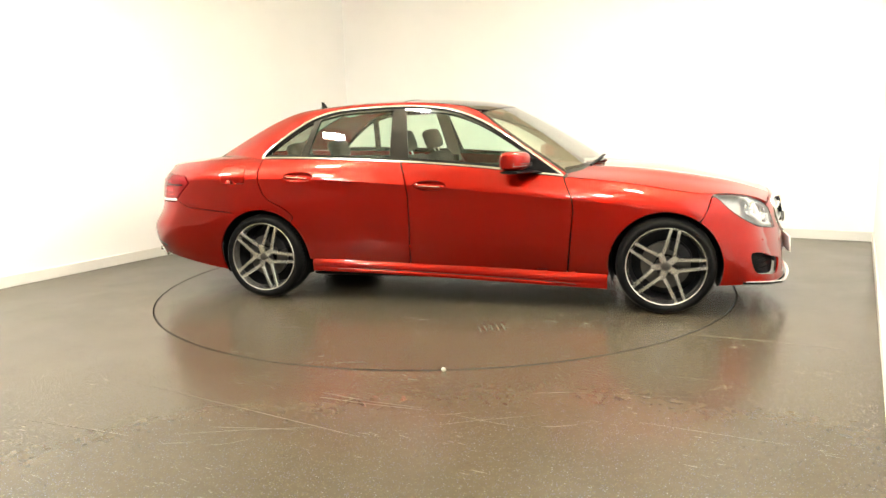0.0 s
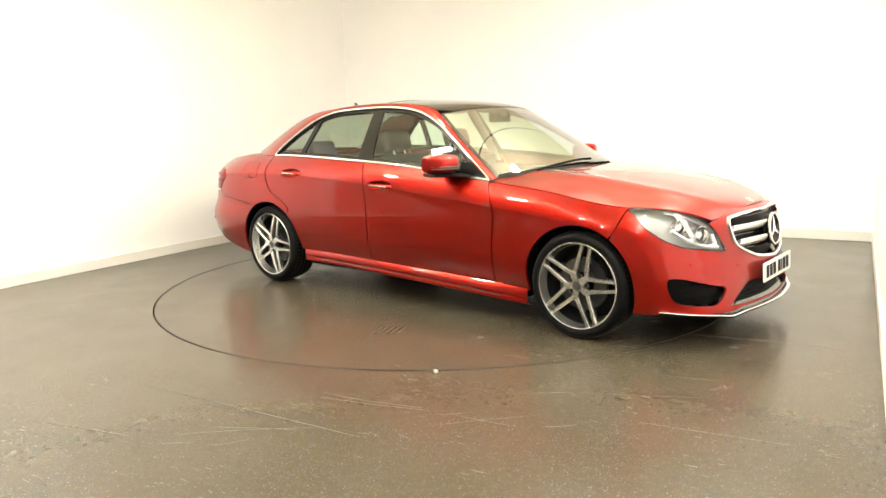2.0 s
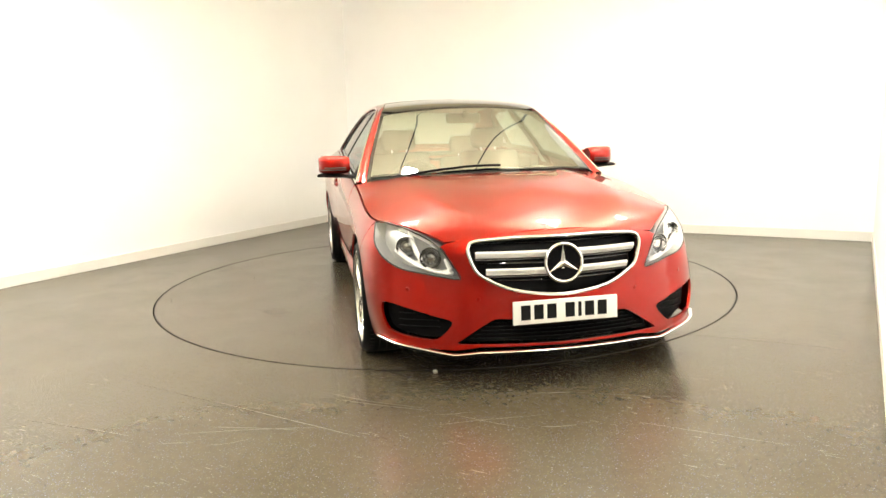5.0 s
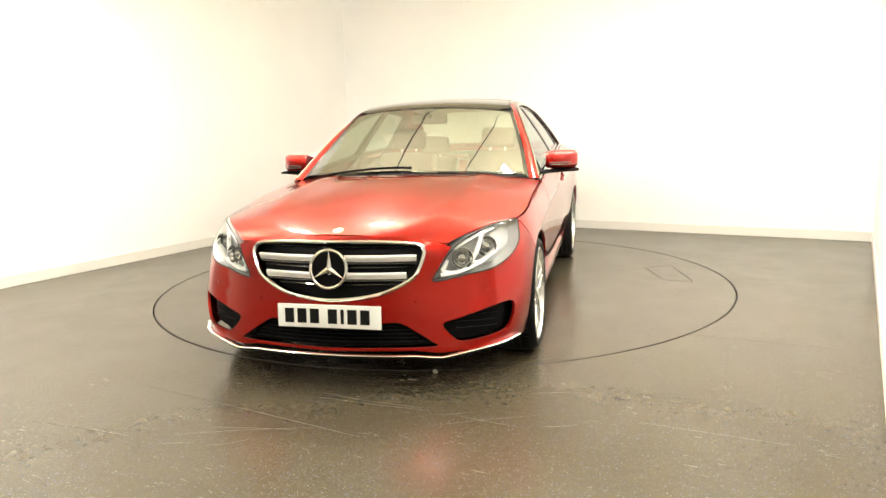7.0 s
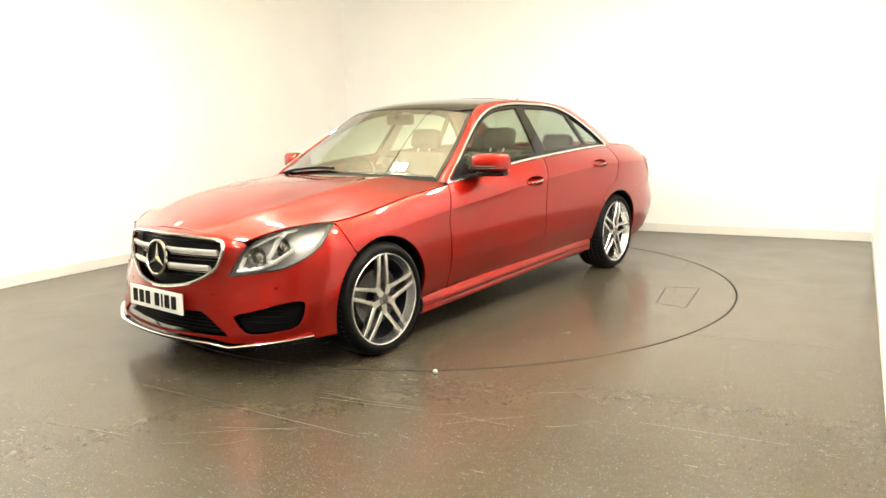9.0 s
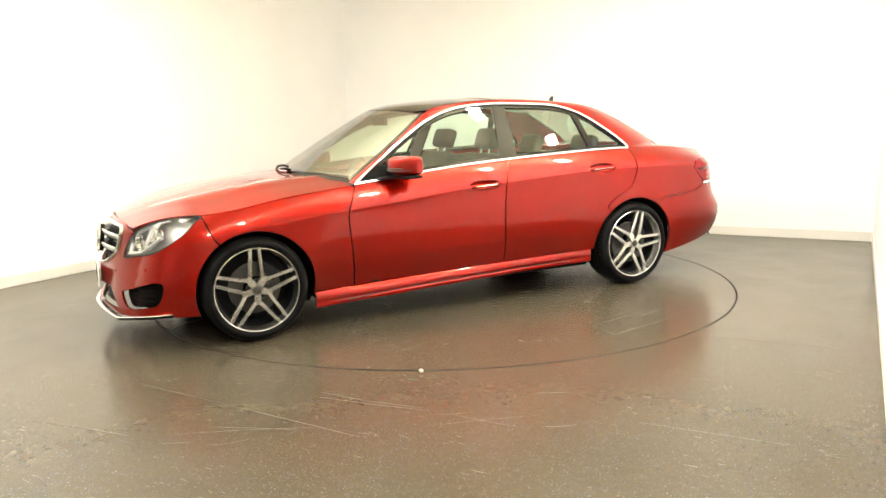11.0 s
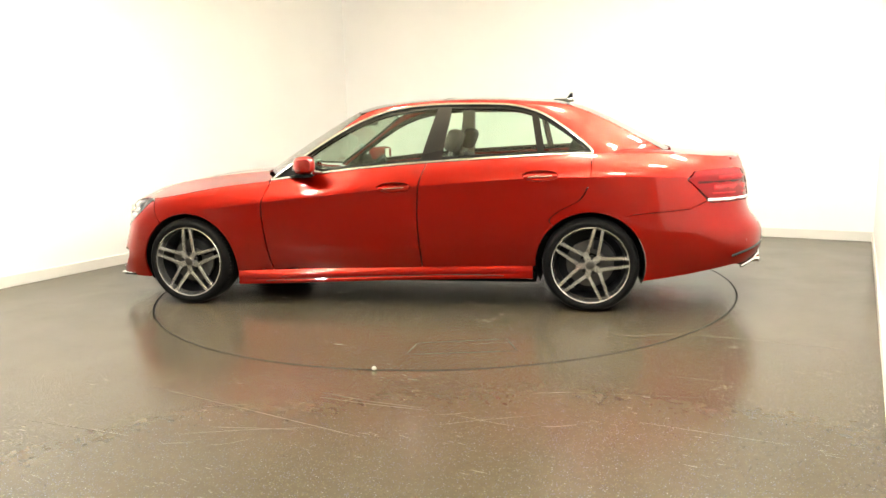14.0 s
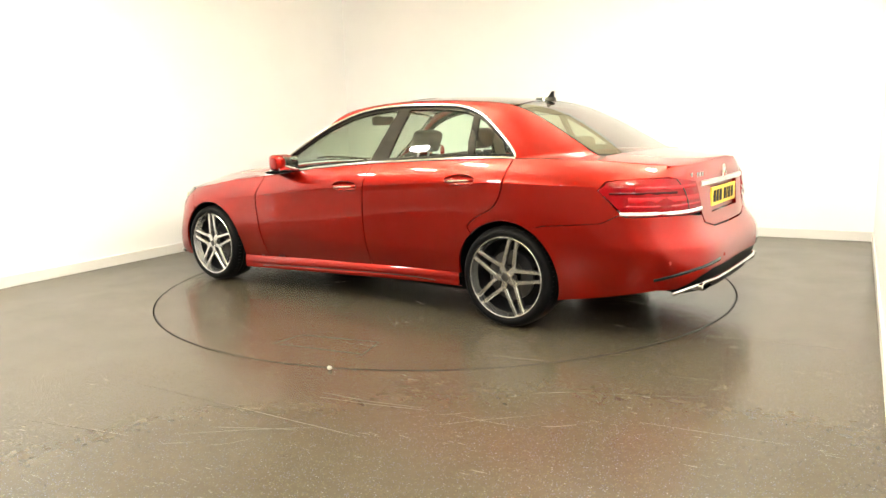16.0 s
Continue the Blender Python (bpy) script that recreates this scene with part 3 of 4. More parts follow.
    emblem(back, (TAIL(0.925) - 0.006, 0, 0.925), 0.040, -1, 8)
    for y in (0.50, 0.445, 0.415, 0.385):
        p = REAR(rear_a(y, 0.932), 0.932)
        part("badge_bar", box((p[0] - 0.004, y - 0.011, 0.920), (p[0] + 0.004, y + 0.011, 0.944)), CHROME, back, smooth=False)


def handle(door, x, z, hole, side):
    """A recessed cup with a bar across it."""
    cup = lambda u, v: (u, belt_y(u, v) - 0.034 * max(0.0, 1 - ((u - x) / 0.12) ** 2 - ((v - z) / 0.037) ** 2) ** 0.5, v)
    panel("handle_cup", hole, cup, RED, door, step=0.014, thick=0.0, side=side)
    pts = []
    for i in range(9):
        u = x - 0.105 + 0.21 * i / 8
        v = z - 0.004 + (u - x) * -0.05
        pts.append((u, (belt_y(u, v) + 0.012 - 0.016 * abs((u - x) / 0.105) ** 4) * side, v))
    part("door_handle", tube(pts, 0.008, 0.013, 10), RED, door)
    part("handle_trim", tube([(p[0], p[1] + 0.007 * side, p[2] + 0.001) for p in pts[1:-1]], 0.003, 0.003, 6), CHROME, door)


def sill(car, side):
    """Side skirt with a fluted lower blade."""
    rows = []
    prof = [(-0.004, 0.012), (0.010, -0.002), (0.022, -0.030), (0.020, -0.045), (0.012, -0.055), (0.017, -0.066), (0.012, -0.084), (-0.03, -0.092), (-0.10, -0.092)]
    for i in range(31):
        x = 1.065 - 2.12 * i / 30
        z0 = DOOR_LOW(x) - 0.006
        y0 = belt_y(min(max(x, -1.05), 1.05), 0.30)
        grow = min(1, 0.35 + min(i, 30 - i) / 7)
        rows.append([(x, (y0 - 0.012 + py * grow) * side, z0 + pz) for py, pz in prof])
    bm = loft(rows)
    bmesh.ops.recalc_face_normals(bm, faces=bm.faces)
    skirt = part("side_skirt", bm, RED, car)
    slit = []
    for i in range(25):
        x = 0.86 - 1.72 * i / 24
        y0 = belt_y(x, 0.30)
        slit.append((x, (y0 + 0.002) * side, DOOR_LOW(x) - 0.058 - 0.014 * (abs(x) / 0.86) ** 4))
    part("skirt_slit", tube(slit, 0.0045, 0.003, 6), GAP, skirt, "thin dark slit along the skirt")


def roof_rail(car, side):
    """Pillar, cantrail and rear pillar in one sweep from the window line to the roof."""
    low = rounded(DLO_TOP, 4, closed=False)
    high = rounded(RAIL_TOP, 4, closed=False)
    low += [(-1.448 - 0.5 * i / 6, ZB(-1.448 - 0.5 * i / 6) + 0.001) for i in range(1, 7)]
    high += [(-1.90 - 0.06 * i / 6, 0.605 + 0.022 * i / 6) for i in range(1, 7)]
    rows = []
    n = len(low)
    for i, ((x, z), (hx, hy)) in enumerate(zip(low, high)):
        a = np.array(cabin(x, z)) if i < len(DLO_TOP) * 4 - 4 else np.array((x, belt_y(x, z) - 0.006, z))
        b = np.array(crest(hx, hy))
        if hx < -1.82:
            k = min(1, (-1.82 - hx) / 0.1)
            b[2] = (1 - k) * b[2] + k * (boot(hx, hy)[2] + 0.002)
        mid = (a + b) / 2
        k = min(1.0, max(0.0, (-0.75 - hx) / 0.75))
        k = k * k * (3 - 2 * k)
        out = np.array((-0.1 * k, 0.55 + 0.25 * k, 0.84 - 0.24 * k))
        w = np.linalg.norm(b - a)
        mid = mid + out * w * (0.13 - 0.08 * k)
        row = []
        for j in range(9):
            t = j / 8
            p = (1 - t) ** 2 * a + 2 * t * (1 - t) * (2 * mid - (a + b) / 2) + t * t * b
            row.append((p[0], p[1] * side, p[2]))
        rows.append(row)
    bm = loft(rows)
    bmesh.ops.recalc_face_normals(bm, faces=bm.faces)
    if sum(f.normal.y * side for f in bm.faces) < 0:
        bmesh.ops.reverse_faces(bm, faces=bm.faces)
    part("roof_rail", bm, RED, car)


def windows(car, side):
    top = rounded(DLO_TOP, 4, closed=False)
    base = [(x, ZB(x) + 0.002) for x in np.linspace(-1.448, 0.775, 26).tolist()]
    rim = top + base
    up3 = [cabin(x, z) for x, z in top]
    trim = [(p[0], (p[1] + 0.004) * side, p[2]) for p in up3 + [cabin(x, z + 0.006) for x, z in base[1:-1]]]
    part("window_trim", tube(trim, 0.005, 0.0085, 8, up=(0, -0.25 * side, 1), closed=True), CHROME, car, "bright chrome window surround")

    def deep(d):
        return lambda x, z: (cabin(x, z)[0], cabin(x, z)[1] - d, z)

    def inset(x0, x1, lean0, lean1, m):
        """The part of the window band between two leaning uprights, drawn in by m."""
        up = [p for p in top]
        topf = lambda x: np.interp(-x, [-p[0] for p in up], [p[1] for p in up])
        xs = np.linspace(x0, x1, 18).tolist()
        lower = [(x, ZB(x) + 0.016 + m) for x in xs]
        upper = []
        for k, x in enumerate(xs):
            xl = x + (lean0 + (lean1 - lean0) * k / 17)
            z = float(topf(xl)) - 0.014 - m * 1.2
            upper.append((xl, max(z, ZB(xl) + 0.018 + m)))
        return lower + list(reversed(upper))

    # black inner frame with the panes in it
    fw = inset(0.665, -0.300, -0.012, -0.085, 0.016)
    rw = inset(-0.445, -1.085, -0.040, 0.045, 0.016)
    qw = inset(-1.135, -1.405, 0.045, 0.05, 0.014)
    frame_rim = [(x, z) for x, z in rim]
    fr = panel("window_frame", frame_rim, deep(0.010), FRAMEBLACK, car, [fw, rw, qw], step=0.05, thick=0.02, side=side, label="black window frames and door pillar")
    for nm, o in (("front_window", fw), ("rear_window", rw), ("quarter_window", qw)):
        g = panel(nm, o, deep(0.016), GLASS, car, step=0.06, thick=0.0, side=side, label="clear greenish side glass")
        g.visible_shadow = False


def mirror(car, side):
    """Door mirror: red shell, black foot and bright repeater strip."""
    bm = bmesh.new()
    rows = []
    for i in range(13):
        t = i / 12
        y = 0.850 + 0.200 * t
        s = 1 - 0.60 * max(0, (t - 0.55) / 0.45) ** 3 - 0.30 * max(0, (0.3 - t) / 0.3) ** 2
        hx, hz = 0.080 * s, 0.061 * (1 - 0.30 * max(0, (t - 0.75) / 0.25) ** 3 - 0.15 * max(0, (0.3 - t) / 0.3) ** 2)
        cx, cz = 0.492 - 0.06 * t * t, 1.003
        rows.append([(cx + hx * math.copysign(abs(math.cos(a)) ** 0.75, math.cos(a)), y * side, cz + hz * math.copysign(abs(math.sin(a)) ** 0.6, math.sin(a)))
                     for a in np.linspace(0, 2 * math.pi, 25)[:-1].tolist()])
    bm = loft(rows, True)
    for r in (0, 12):
        bm.verts.ensure_lookup_table()
        bm.faces.new([bm.verts[r * 24 + k] for k in range(24)])
    bmesh.ops.recalc_face_normals(bm, faces=bm.faces)
    m = part("door_mirror", bm, RED, car)
    lo, hi = sorted((0.84 * side, 1.03 * side))
    part("mirror_glass", box((0.392, lo, 0.948), (0.402, hi, 1.045), 0.003), CHROME, m)
    part("mirror_foot", tube([(0.585, 0.800 * side, 0.918), (0.55, 0.845 * side, 0.926), (0.49, 0.92 * side, 0.930), (0.45, 1.045 * side, 0.934)], 0.066, 0.012, 12), BLACK, m)
    for z in (0.972, 0.986):
        strip = [(0.573, 0.875 * side, z), (0.563, 0.95 * side, z), (0.532, 1.00 * side, z), (0.478, 1.040 * side, z)]
        part("repeater", tube(rounded(strip, 4, closed=False), 0.003, 0.0035, 8), STEEL, m, "slim repeater strip")
    tri = [(0.742, 0.912), (0.600, 1.004), (0.515, 1.004), (0.515, 0.938)]
    panel("mirror_base", tri, lambda x, z: (x, cabin(x, z)[1] - 0.004, z), BLACK, m, step=0.05, thick=0.01, side=side)


def emblem(parent, at, r, facing, tilt):
    """A chrome ring with three plain arms."""
    m = pose(*at, 0, -tilt * facing, 0)
    bm = lathe([(r * 0.86, -0.004), (r * 0.86, 0.006), (r * 0.92, 0.010), (r, 0.006), (r, -0.004)], 48, "X", True)
    for k in range(3):
        a = radians(90 + 120 * k)
        ca, sa = math.cos(a), math.sin(a)
        pts = [(0.004, -0.12 * r), (0.002, 0.9 * r)]
        v = [bm.verts.new((0.010 * facing, 0, 0)), bm.verts.new((0.0, 0.15 * r * -sa, 0.15 * r * ca)), bm.verts.new((0.004 * facing, 0.9 * r * ca, 0.9 * r * sa)), bm.verts.new((0.0, 0.15 * r * sa, -0.15 * r * ca))]
        bm.faces.new((v[0], v[1], v[2]))
        bm.faces.new((v[0], v[2], v[3]))
    bmesh.ops.recalc_face_normals(bm, faces=bm.faces)
    p = part("emblem", bm, CHROME, parent, "chrome ring emblem with three plain arms", smooth=False)
    p.matrix_basis = m
    return p


GRILLE = rounded([(0.0, 0.712), (0.21, 0.712), (0.395, 0.700), (0.434, 0.674), (0.432, 0.630), (0.388, 0.543), (0.235, 0.472), (0.0, 0.446),
                  (-0.235, 0.472), (-0.388, 0.543), (-0.432, 0.630), (-0.434, 0.674), (-0.395, 0.700), (-0.21, 0.712)], 5, 0.42)
LOWER = rounded([(0.0, 0.315), (0.30, 0.338), (0.36, 0.322), (0.50, 0.232), (0.47, 0.222), (0.0, 0.218), (-0.47, 0.222), (-0.50, 0.232), (-0.36, 0.322), (-0.30, 0.338)], 5, 0.25)
SIDE_IN = [(0.525, 0.322), (0.62, 0.352), (0.78, 0.400), (0.832, 0.398), (0.834, 0.335), (0.805, 0.270), (0.71, 0.248), (0.600, 0.243)]
# corners of the lamp: the first five and the last three by half-width, the rest by length
LAMP_LOW = [("y", 0.475, 0.522), ("y", 0.60, 0.538), ("x", 1.985, 0.563), ("x", 1.905, 0.608), ("x", 1.815, 0.670), ("x", 1.748, 0.733), ("x", 1.712, 0.762)]
LAMP_TOP = [("x", 1.760, 0.772), ("x", 1.860, 0.760), ("y", 0.685, 0.744), ("y", 0.60, 0.702), ("y", 0.550, 0.655), ("y", 0.508, 0.588)]


def front_end(car):
    """Bumper, grille, lamps, plate and lip."""
    on = lambda pts: [(front_a(y, z), z) for y, z in pts]
    spot = lambda k, v, z: (front_a(v, z) if k == "y" else front_at(v, z), z)
    low_lamp, top_lamp = [spot(*p) for p in LAMP_LOW], [spot(*p) for p in LAMP_TOP]
    lamp = rounded(low_lamp + top_lamp, 4, 0.4)
    side_in = on(rounded(SIDE_IN, 4, 0.4))
    mirror2 = lambda pts: [(-a, z) for a, z in reversed(pts)]
    grille, lower = on(GRILLE), on(LOWER)
    # outline: lip, arch edge, seam to the lamp, then above the lamp and grille to the bonnet
    a_arch = front_at(1.745, 0.3)
    right = [(front_a(y, z), z) for y, z in dense([(0.0, 0.205), (0.40, 0.207), (0.52, 0.190), (0.66, 0.197), (0.76, 0.205)], 0.05, False)]
    right += [(front_at(x, z), z) for x, z in [(1.76, 0.195)] + arc(ARCH_F, ARCH, -18, 54, 14) + [(1.66, 0.645), (1.700, 0.748)]]
    inner = on([(0.506, 0.588), (0.545, 0.655), (0.560, 0.676), (0.53, 0.690), (0.475, 0.702), (0.437, 0.718), (0.30, 0.731), (0.15, 0.737), (0.0, 0.739)])
    under = [(a, z - 0.004) for a, z in reversed(rounded(low_lamp, 4, 0.4, False))]
    half = right + under + [(a - 0.005, z) for a, z in inner[:-1]] + [inner[-1]]
    out = half + mirror2(half[1:-1])
    b = panel("front_bumper", out, FRONT, RED, car, [grille, lower, side_in, mirror2(side_in)], step=0.030)

    def sunk(d):
        return lambda a, z: tuple(np.array(FRONT(a, z)) * (1, 1, 1) - np.array((d * math.cos(a / 0.95), d * math.sin(a / 0.95), 0)))
    g = panel("grille", grille, sunk(0.045), BLACK, car, step=0.04, thick=0.0, label="black mesh grille with chrome slats")
    part("grille_frame", tube([sunk(-0.002)(a, z) for a, z in grille], 0.010, 0.013, 8, up=(1, 0, 0.1), closed=True), CHROME, g, "chrome grille surround")
    for z, w in ((0.634, 0.405), (0.553, 0.36)):
        pts = [sunk(0.012)(front_a(y, z - 0.015 * abs(y)), z - 0.012 * abs(y)) for y in np.linspace(-w, w, 21).tolist()]
        part("slat", tube(pts, 0.011, 0.026, 12, up=(0.5, 0, 0.85)), SATIN, g)
        pts = [(p[0] - 0.012, p[1], p[2] - 0.012) for p in pts]
        part("slat_back", tube(pts, 0.02, 0.006, 8), DARKALLOY, g)
    for z, w in ((0.685, 0.40), (0.592, 0.40), (0.51, 0.31)):
        part("mesh_bar", tube([sunk(0.034)(front_a(y, z), z) for y in np.linspace(-w, w, 15).tolist()], 0.004, 0.004, 6), GLOSSBLACK, g)
    e = (NOSE(0.592) + 0.012, 0, 0.594)
    emblem(g, e, 0.097, 1, 8)
    part("emblem_back", lathe([(0.0, -0.006), (0.087, -0.006), (0.089, -0.03)], 40, "X"), BLACK, g).matrix_basis = pose(*e, 0, -8, 0)
    lo = panel("lower_intake", lower, sunk(0.05), BLACK, b, step=0.05, thick=0.0, label="black lower air intake")
    for z in (0.24, 0.258, 0.276, 0.294, 0.312):
        w = 0.47 - (z - 0.23) * 1.4
        part("intake_slat", tube([sunk(0.03)(front_a(y, z), z) for y in np.linspace(-w, w, 13).tolist()], 0.004, 0.003, 6), BLACK, lo)
    for s in (1, -1):
        si = side_in if s > 0 else mirror2(side_in)
        si2 = panel("side_intake", si, sunk(0.045), BLACK, b, step=0.05, thick=0.0, label="black side air intake")
        for z in (0.29, 0.32, 0.35):
            part("intake_slat", tube([sunk(0.036)(s * front_a(y, z), z) for y in np.linspace(0.60, 0.785, 7).tolist()], 0.004, 0.003, 6), BLACK, si2)
        for y, z in ((0.40, 0.43), (0.715, 0.47)):
            p = FRONT(s * front_a(y, z), z)
            part("parking_sensor", lathe([(0, 0.003), (0.009, 0.003), (0.011, 0)], 16, "X"), RED, b).matrix_basis = pose(*p, 0, 0, s * math.degrees(front_a(y, z)) * 0.8)
        headlight(car, s, lamp if s > 0 else mirror2(lamp), sunk)
    # bright lip along the bumper's lower edge
    lip = dense([(-0.835, 0.222), (-0.68, 0.198), (-0.52, 0.172), (-0.40, 0.186), (0.0, 0.190), (0.40, 0.186), (0.52, 0.172), (0.68, 0.198), (0.835, 0.222)], 0.05, False)
    part("front_lip", tube([sunk(-0.012)(front_a(y, 0.2), z) for y, z in lip], 0.014, 0.005, 10), CHROME, b, "bright silver front lip")
    part("under_lip", tube([sunk(0.004)(front_a(y, 0.2), z - 0.012) for y, z in lip], 0.018, 0.010, 8), BLACK, b)
    plate(car, (NOSE(0.375) + 0.016, 0, 0.372), 0, WHITEPLATE, "front_plate", "white front plate with dark plain bars")


def plate(car, at, turn, mat, name, label):
    p = part(name, box((-0.005, -0.26, -0.0555), (0.004, 0.26, 0.0555), 0.003), mat, car, label)
    p.matrix_basis = pose(*at, 0, 0 if turn else -3, turn)
    y = 0.205
    for i in range(7):
        w = 0.046 if i != 2 else 0.016
        part("plate_bar", box((0.0042, y - w, -0.034), (0.0062, y, 0.036)), INK, p, smooth=False)
        y -= w + (0.045 if i == 3 else 0.018)


def headlight(car, s, out, sunk):
    """Clear cover over a deep housing with projectors and light strips."""
    h = panel("headlight", out, sunk(0.070), HOUSING, car, step=0.05, thick=0.0, label="clear headlight with silver projectors and light strips")
    ring = dense(out, 0.02)
    part("bezel", loft([[Vector(sunk(0.003)(a, z)) for a, z in ring], [Vector(sunk(0.071)(a, z)) for a, z in ring]], True), HOUSING, h)
    g = panel("cover", out, sunk(-0.001), LENS, h, step=0.035, thick=0.0, label="clear lens cover")
    g.visible_shadow = False
    part("lamp_gap", tube([sunk(0.001)(a, z) for a, z in ring], 0.0035, 0.0035, 6, up=(1, 0, 0.1), closed=True), GAP, h)

    def at(y, z, d):
        return Vector(sunk(d)(s * front_a(y, z), z))
    for y, z, r in ((0.625, 0.618, 0.044), (0.735, 0.668, 0.042)):
        p = at(y, z, 0.058)
        bowl = part("reflector", lathe([(0.004, 0.0), (r * 0.6, 0.004), (r, 0.020), (r * 1.15, 0.050), (r * 1.2, 0.050)], 28, "X"), CHROME, h)
        bowl.matrix_basis = pose(*p, 0, 0, s * 18)
        part("projector", lathe([(0.0, 0.040), (r * 0.40, 0.036), (r * 0.66, 0.022), (r * 0.68, 0.0)], 24, "X"), CHROME, h).matrix_basis = pose(*p, 0, 0, s * 18)
        part("projector_ring", lathe([(r * 0.72, 0.024), (r * 0.72, 0.030), (r * 0.82, 0.030), (r * 0.82, 0.024)], 28, "X", True), DARKALLOY, h).matrix_basis = pose(*p, 0, 0, s * 18)
    for pts in ([(0.545, 0.615), (0.535, 0.585), (0.525, 0.560), (0.56, 0.550)], [(0.70, 0.735), (0.690, 0.690), (0.675, 0.640), (0.655, 0.598), (0.70, 0.590)]):
        part("light_strip", tube([at(y, z, 0.022) for y, z in rounded(pts, 4, closed=False)], 0.012, 0.012, 8), WHITELENS, h, "pale curved light strip")
    low = rounded([(0.515, 0.545), (0.60, 0.556), (0.69, 0.590), (0.765, 0.650)], 5, closed=False)
    part("lower_fin", tube([at(y, z, 0.022) for y, z in low], 0.018, 0.010, 8), SATIN, h)
    for y, z in low[1:-1]:
        part("led_dot", lathe([(0.0, 0.006), (0.005, 0.005), (0.007, 0.0)], 12, "X"), WHITELENS, h).matrix_basis = pose(*at(y, z + 0.004, 0.010), 0, 0, s * 20)
    part("upper_fin", tube([at(y, z, 0.028) for y, z in rounded([(0.575, 0.662), (0.66, 0.712), (0.74, 0.742)], 4, closed=False)], 0.016, 0.007, 8), SATIN, h)


def rear_end(car):
    """Rear bumper, diffuser, tail lamps, exhausts and plate."""
    on = lambda pts: [(rear_a(y, z), z) for y, z in pts]
    mirror2 = lambda pts: [(-a, z) for a, z in reversed(pts)]
    lowz = [(0.0, 0.425), (0.50, 0.416), (0.60, 0.385), (0.66, 0.345), (0.70, 0.315), (0.74, 0.306)]
    half = on(dense(lowz, 0.05, False)) + [(rear_at(x, z), z) for x, z in [(-2.34, 0.308), (-2.22, 0.286), (-2.05, 0.253), (-1.90, 0.226), (-1.768, 0.206)] + [p for p in arc(ARCH_R, ARCH, 197, 118.4, 18)] + [(-1.70, 0.648), (-1.86, 0.662), (-2.05, 0.680)]]
    half += [(rear_at(x, z), z) for x, z in ((-2.152, 0.730), (-2.185, 0.716))] + on([(0.74, 0.722), (0.60, 0.716), (0.44, 0.700), (0.425, 0.655), (0.30, 0.622), (0.0, 0.617)])
    out = half + mirror2(half[1:-1])
    b = panel("rear_bumper", out, REAR, RED, car, step=0.032)
    sunk = lambda d: (lambda a, z: tuple(np.array(REAR(a, z)) + np.array((d * math.cos(a / 1.1), -d * math.sin(a / 1.1), 0))))
    dif = on(dense([(0.0, 0.428), (0.50, 0.419), (0.60, 0.388), (0.66, 0.348), (0.70, 0.318), (0.735, 0.306), (0.66, 0.278), (0.55, 0.280), (0.0, 0.275)], 0.06, False))
    panel("diffuser", dif + mirror2(dif[1:-1]), sunk(0.012), BLACK, b, step=0.05, label="black lower diffuser")
    lip = dense([(0.700, 0.284), (0.64, 0.316), (0.54, 0.338), (0.30, 0.346), (0.0, 0.347), (-0.30, 0.346), (-0.54, 0.338), (-0.64, 0.316), (-0.700, 0.284)], 0.05, False)
    part("rear_lip", tube([sunk(-0.004)(rear_a(y, z), z) for y, z in rounded(lip, 2, closed=False)], 0.010, 0.012, 8), CHROME, b, "bright silver diffuser strip")
    for s in (1, -1):
        ex = loft([[(x, s * 0.52 + w * math.copysign(abs(math.cos(a)) ** 0.5, math.cos(a)), 0.315 + h * math.copysign(abs(math.sin(a)) ** 0.5, math.sin(a)))
                    for a in np.linspace(0, 2 * math.pi, 25)[:-1].tolist()] for x, w, h in ((-2.36, 0.085, 0.022), (-2.535, 0.088, 0.024), (-2.538, 0.080, 0.019), (-2.42, 0.076, 0.016))], True)
        bmesh.ops.recalc_face_normals(ex, faces=ex.faces)
        part("exhaust_tip", ex, CHROME, b, "flat chrome exhaust tip")
        crease = [sunk(0.001)(s * rear_a(y, z), z) for y, z in rounded([(0.80, 0.372), (0.75, 0.402), (0.64, 0.432), (0.42, 0.455)], 4, closed=False)]
        part("bumper_flute", tube(crease, 0.003, 0.012, 8), GLOSSBLACK, b)
        for y, z in ((0.36, 0.47), (0.78, 0.47)):
            p = REAR(s * rear_a(y, z), z)
            part("parking_sensor", lathe([(0, -0.003), (0.009, -0.003), (0.011, 0)], 16, "X"), RED, b).matrix_basis = pose(*p, 0, 0, -s * y * 50)
        # tail lamp wraps the corner
        tl = [(rear_at(x, z), z) for x, z in [(-2.19, 0.722), (-2.160, 0.745), (-2.098, 0.806), (-2.033, 0.865), (-2.073, 0.913), (-2.15, 0.922), (-2.25, 0.926)]] + on([(0.70, 0.926), (0.60, 0.918), (0.485, 0.897), (0.435, 0.745), (0.445, 0.722), (0.60, 0.722), (0.735, 0.728)])
        o = tl if s > 0 else mirror2(tl)
        t = panel("tail_lamp", o, sunk(-0.004), REDLENS, car, step=0.03, thick=0.02, label="wide red tail lamp with a white lower strip")
        ws = dense([(0.445, 0.742), (0.60, 0.738), (0.70, 0.738)], 0.04, False)
        st = [sunk(-0.007)(s * rear_a(y, z), z) for y, z in ws] + [sunk(-0.007)(s * rear_at(x, 0.738), 0.738) for x in (-2.30, -2.22, -2.15)]
        part("white_strip", tube(st, 0.004, 0.0095, 8), WHITELENS, t, "white reversing strip")

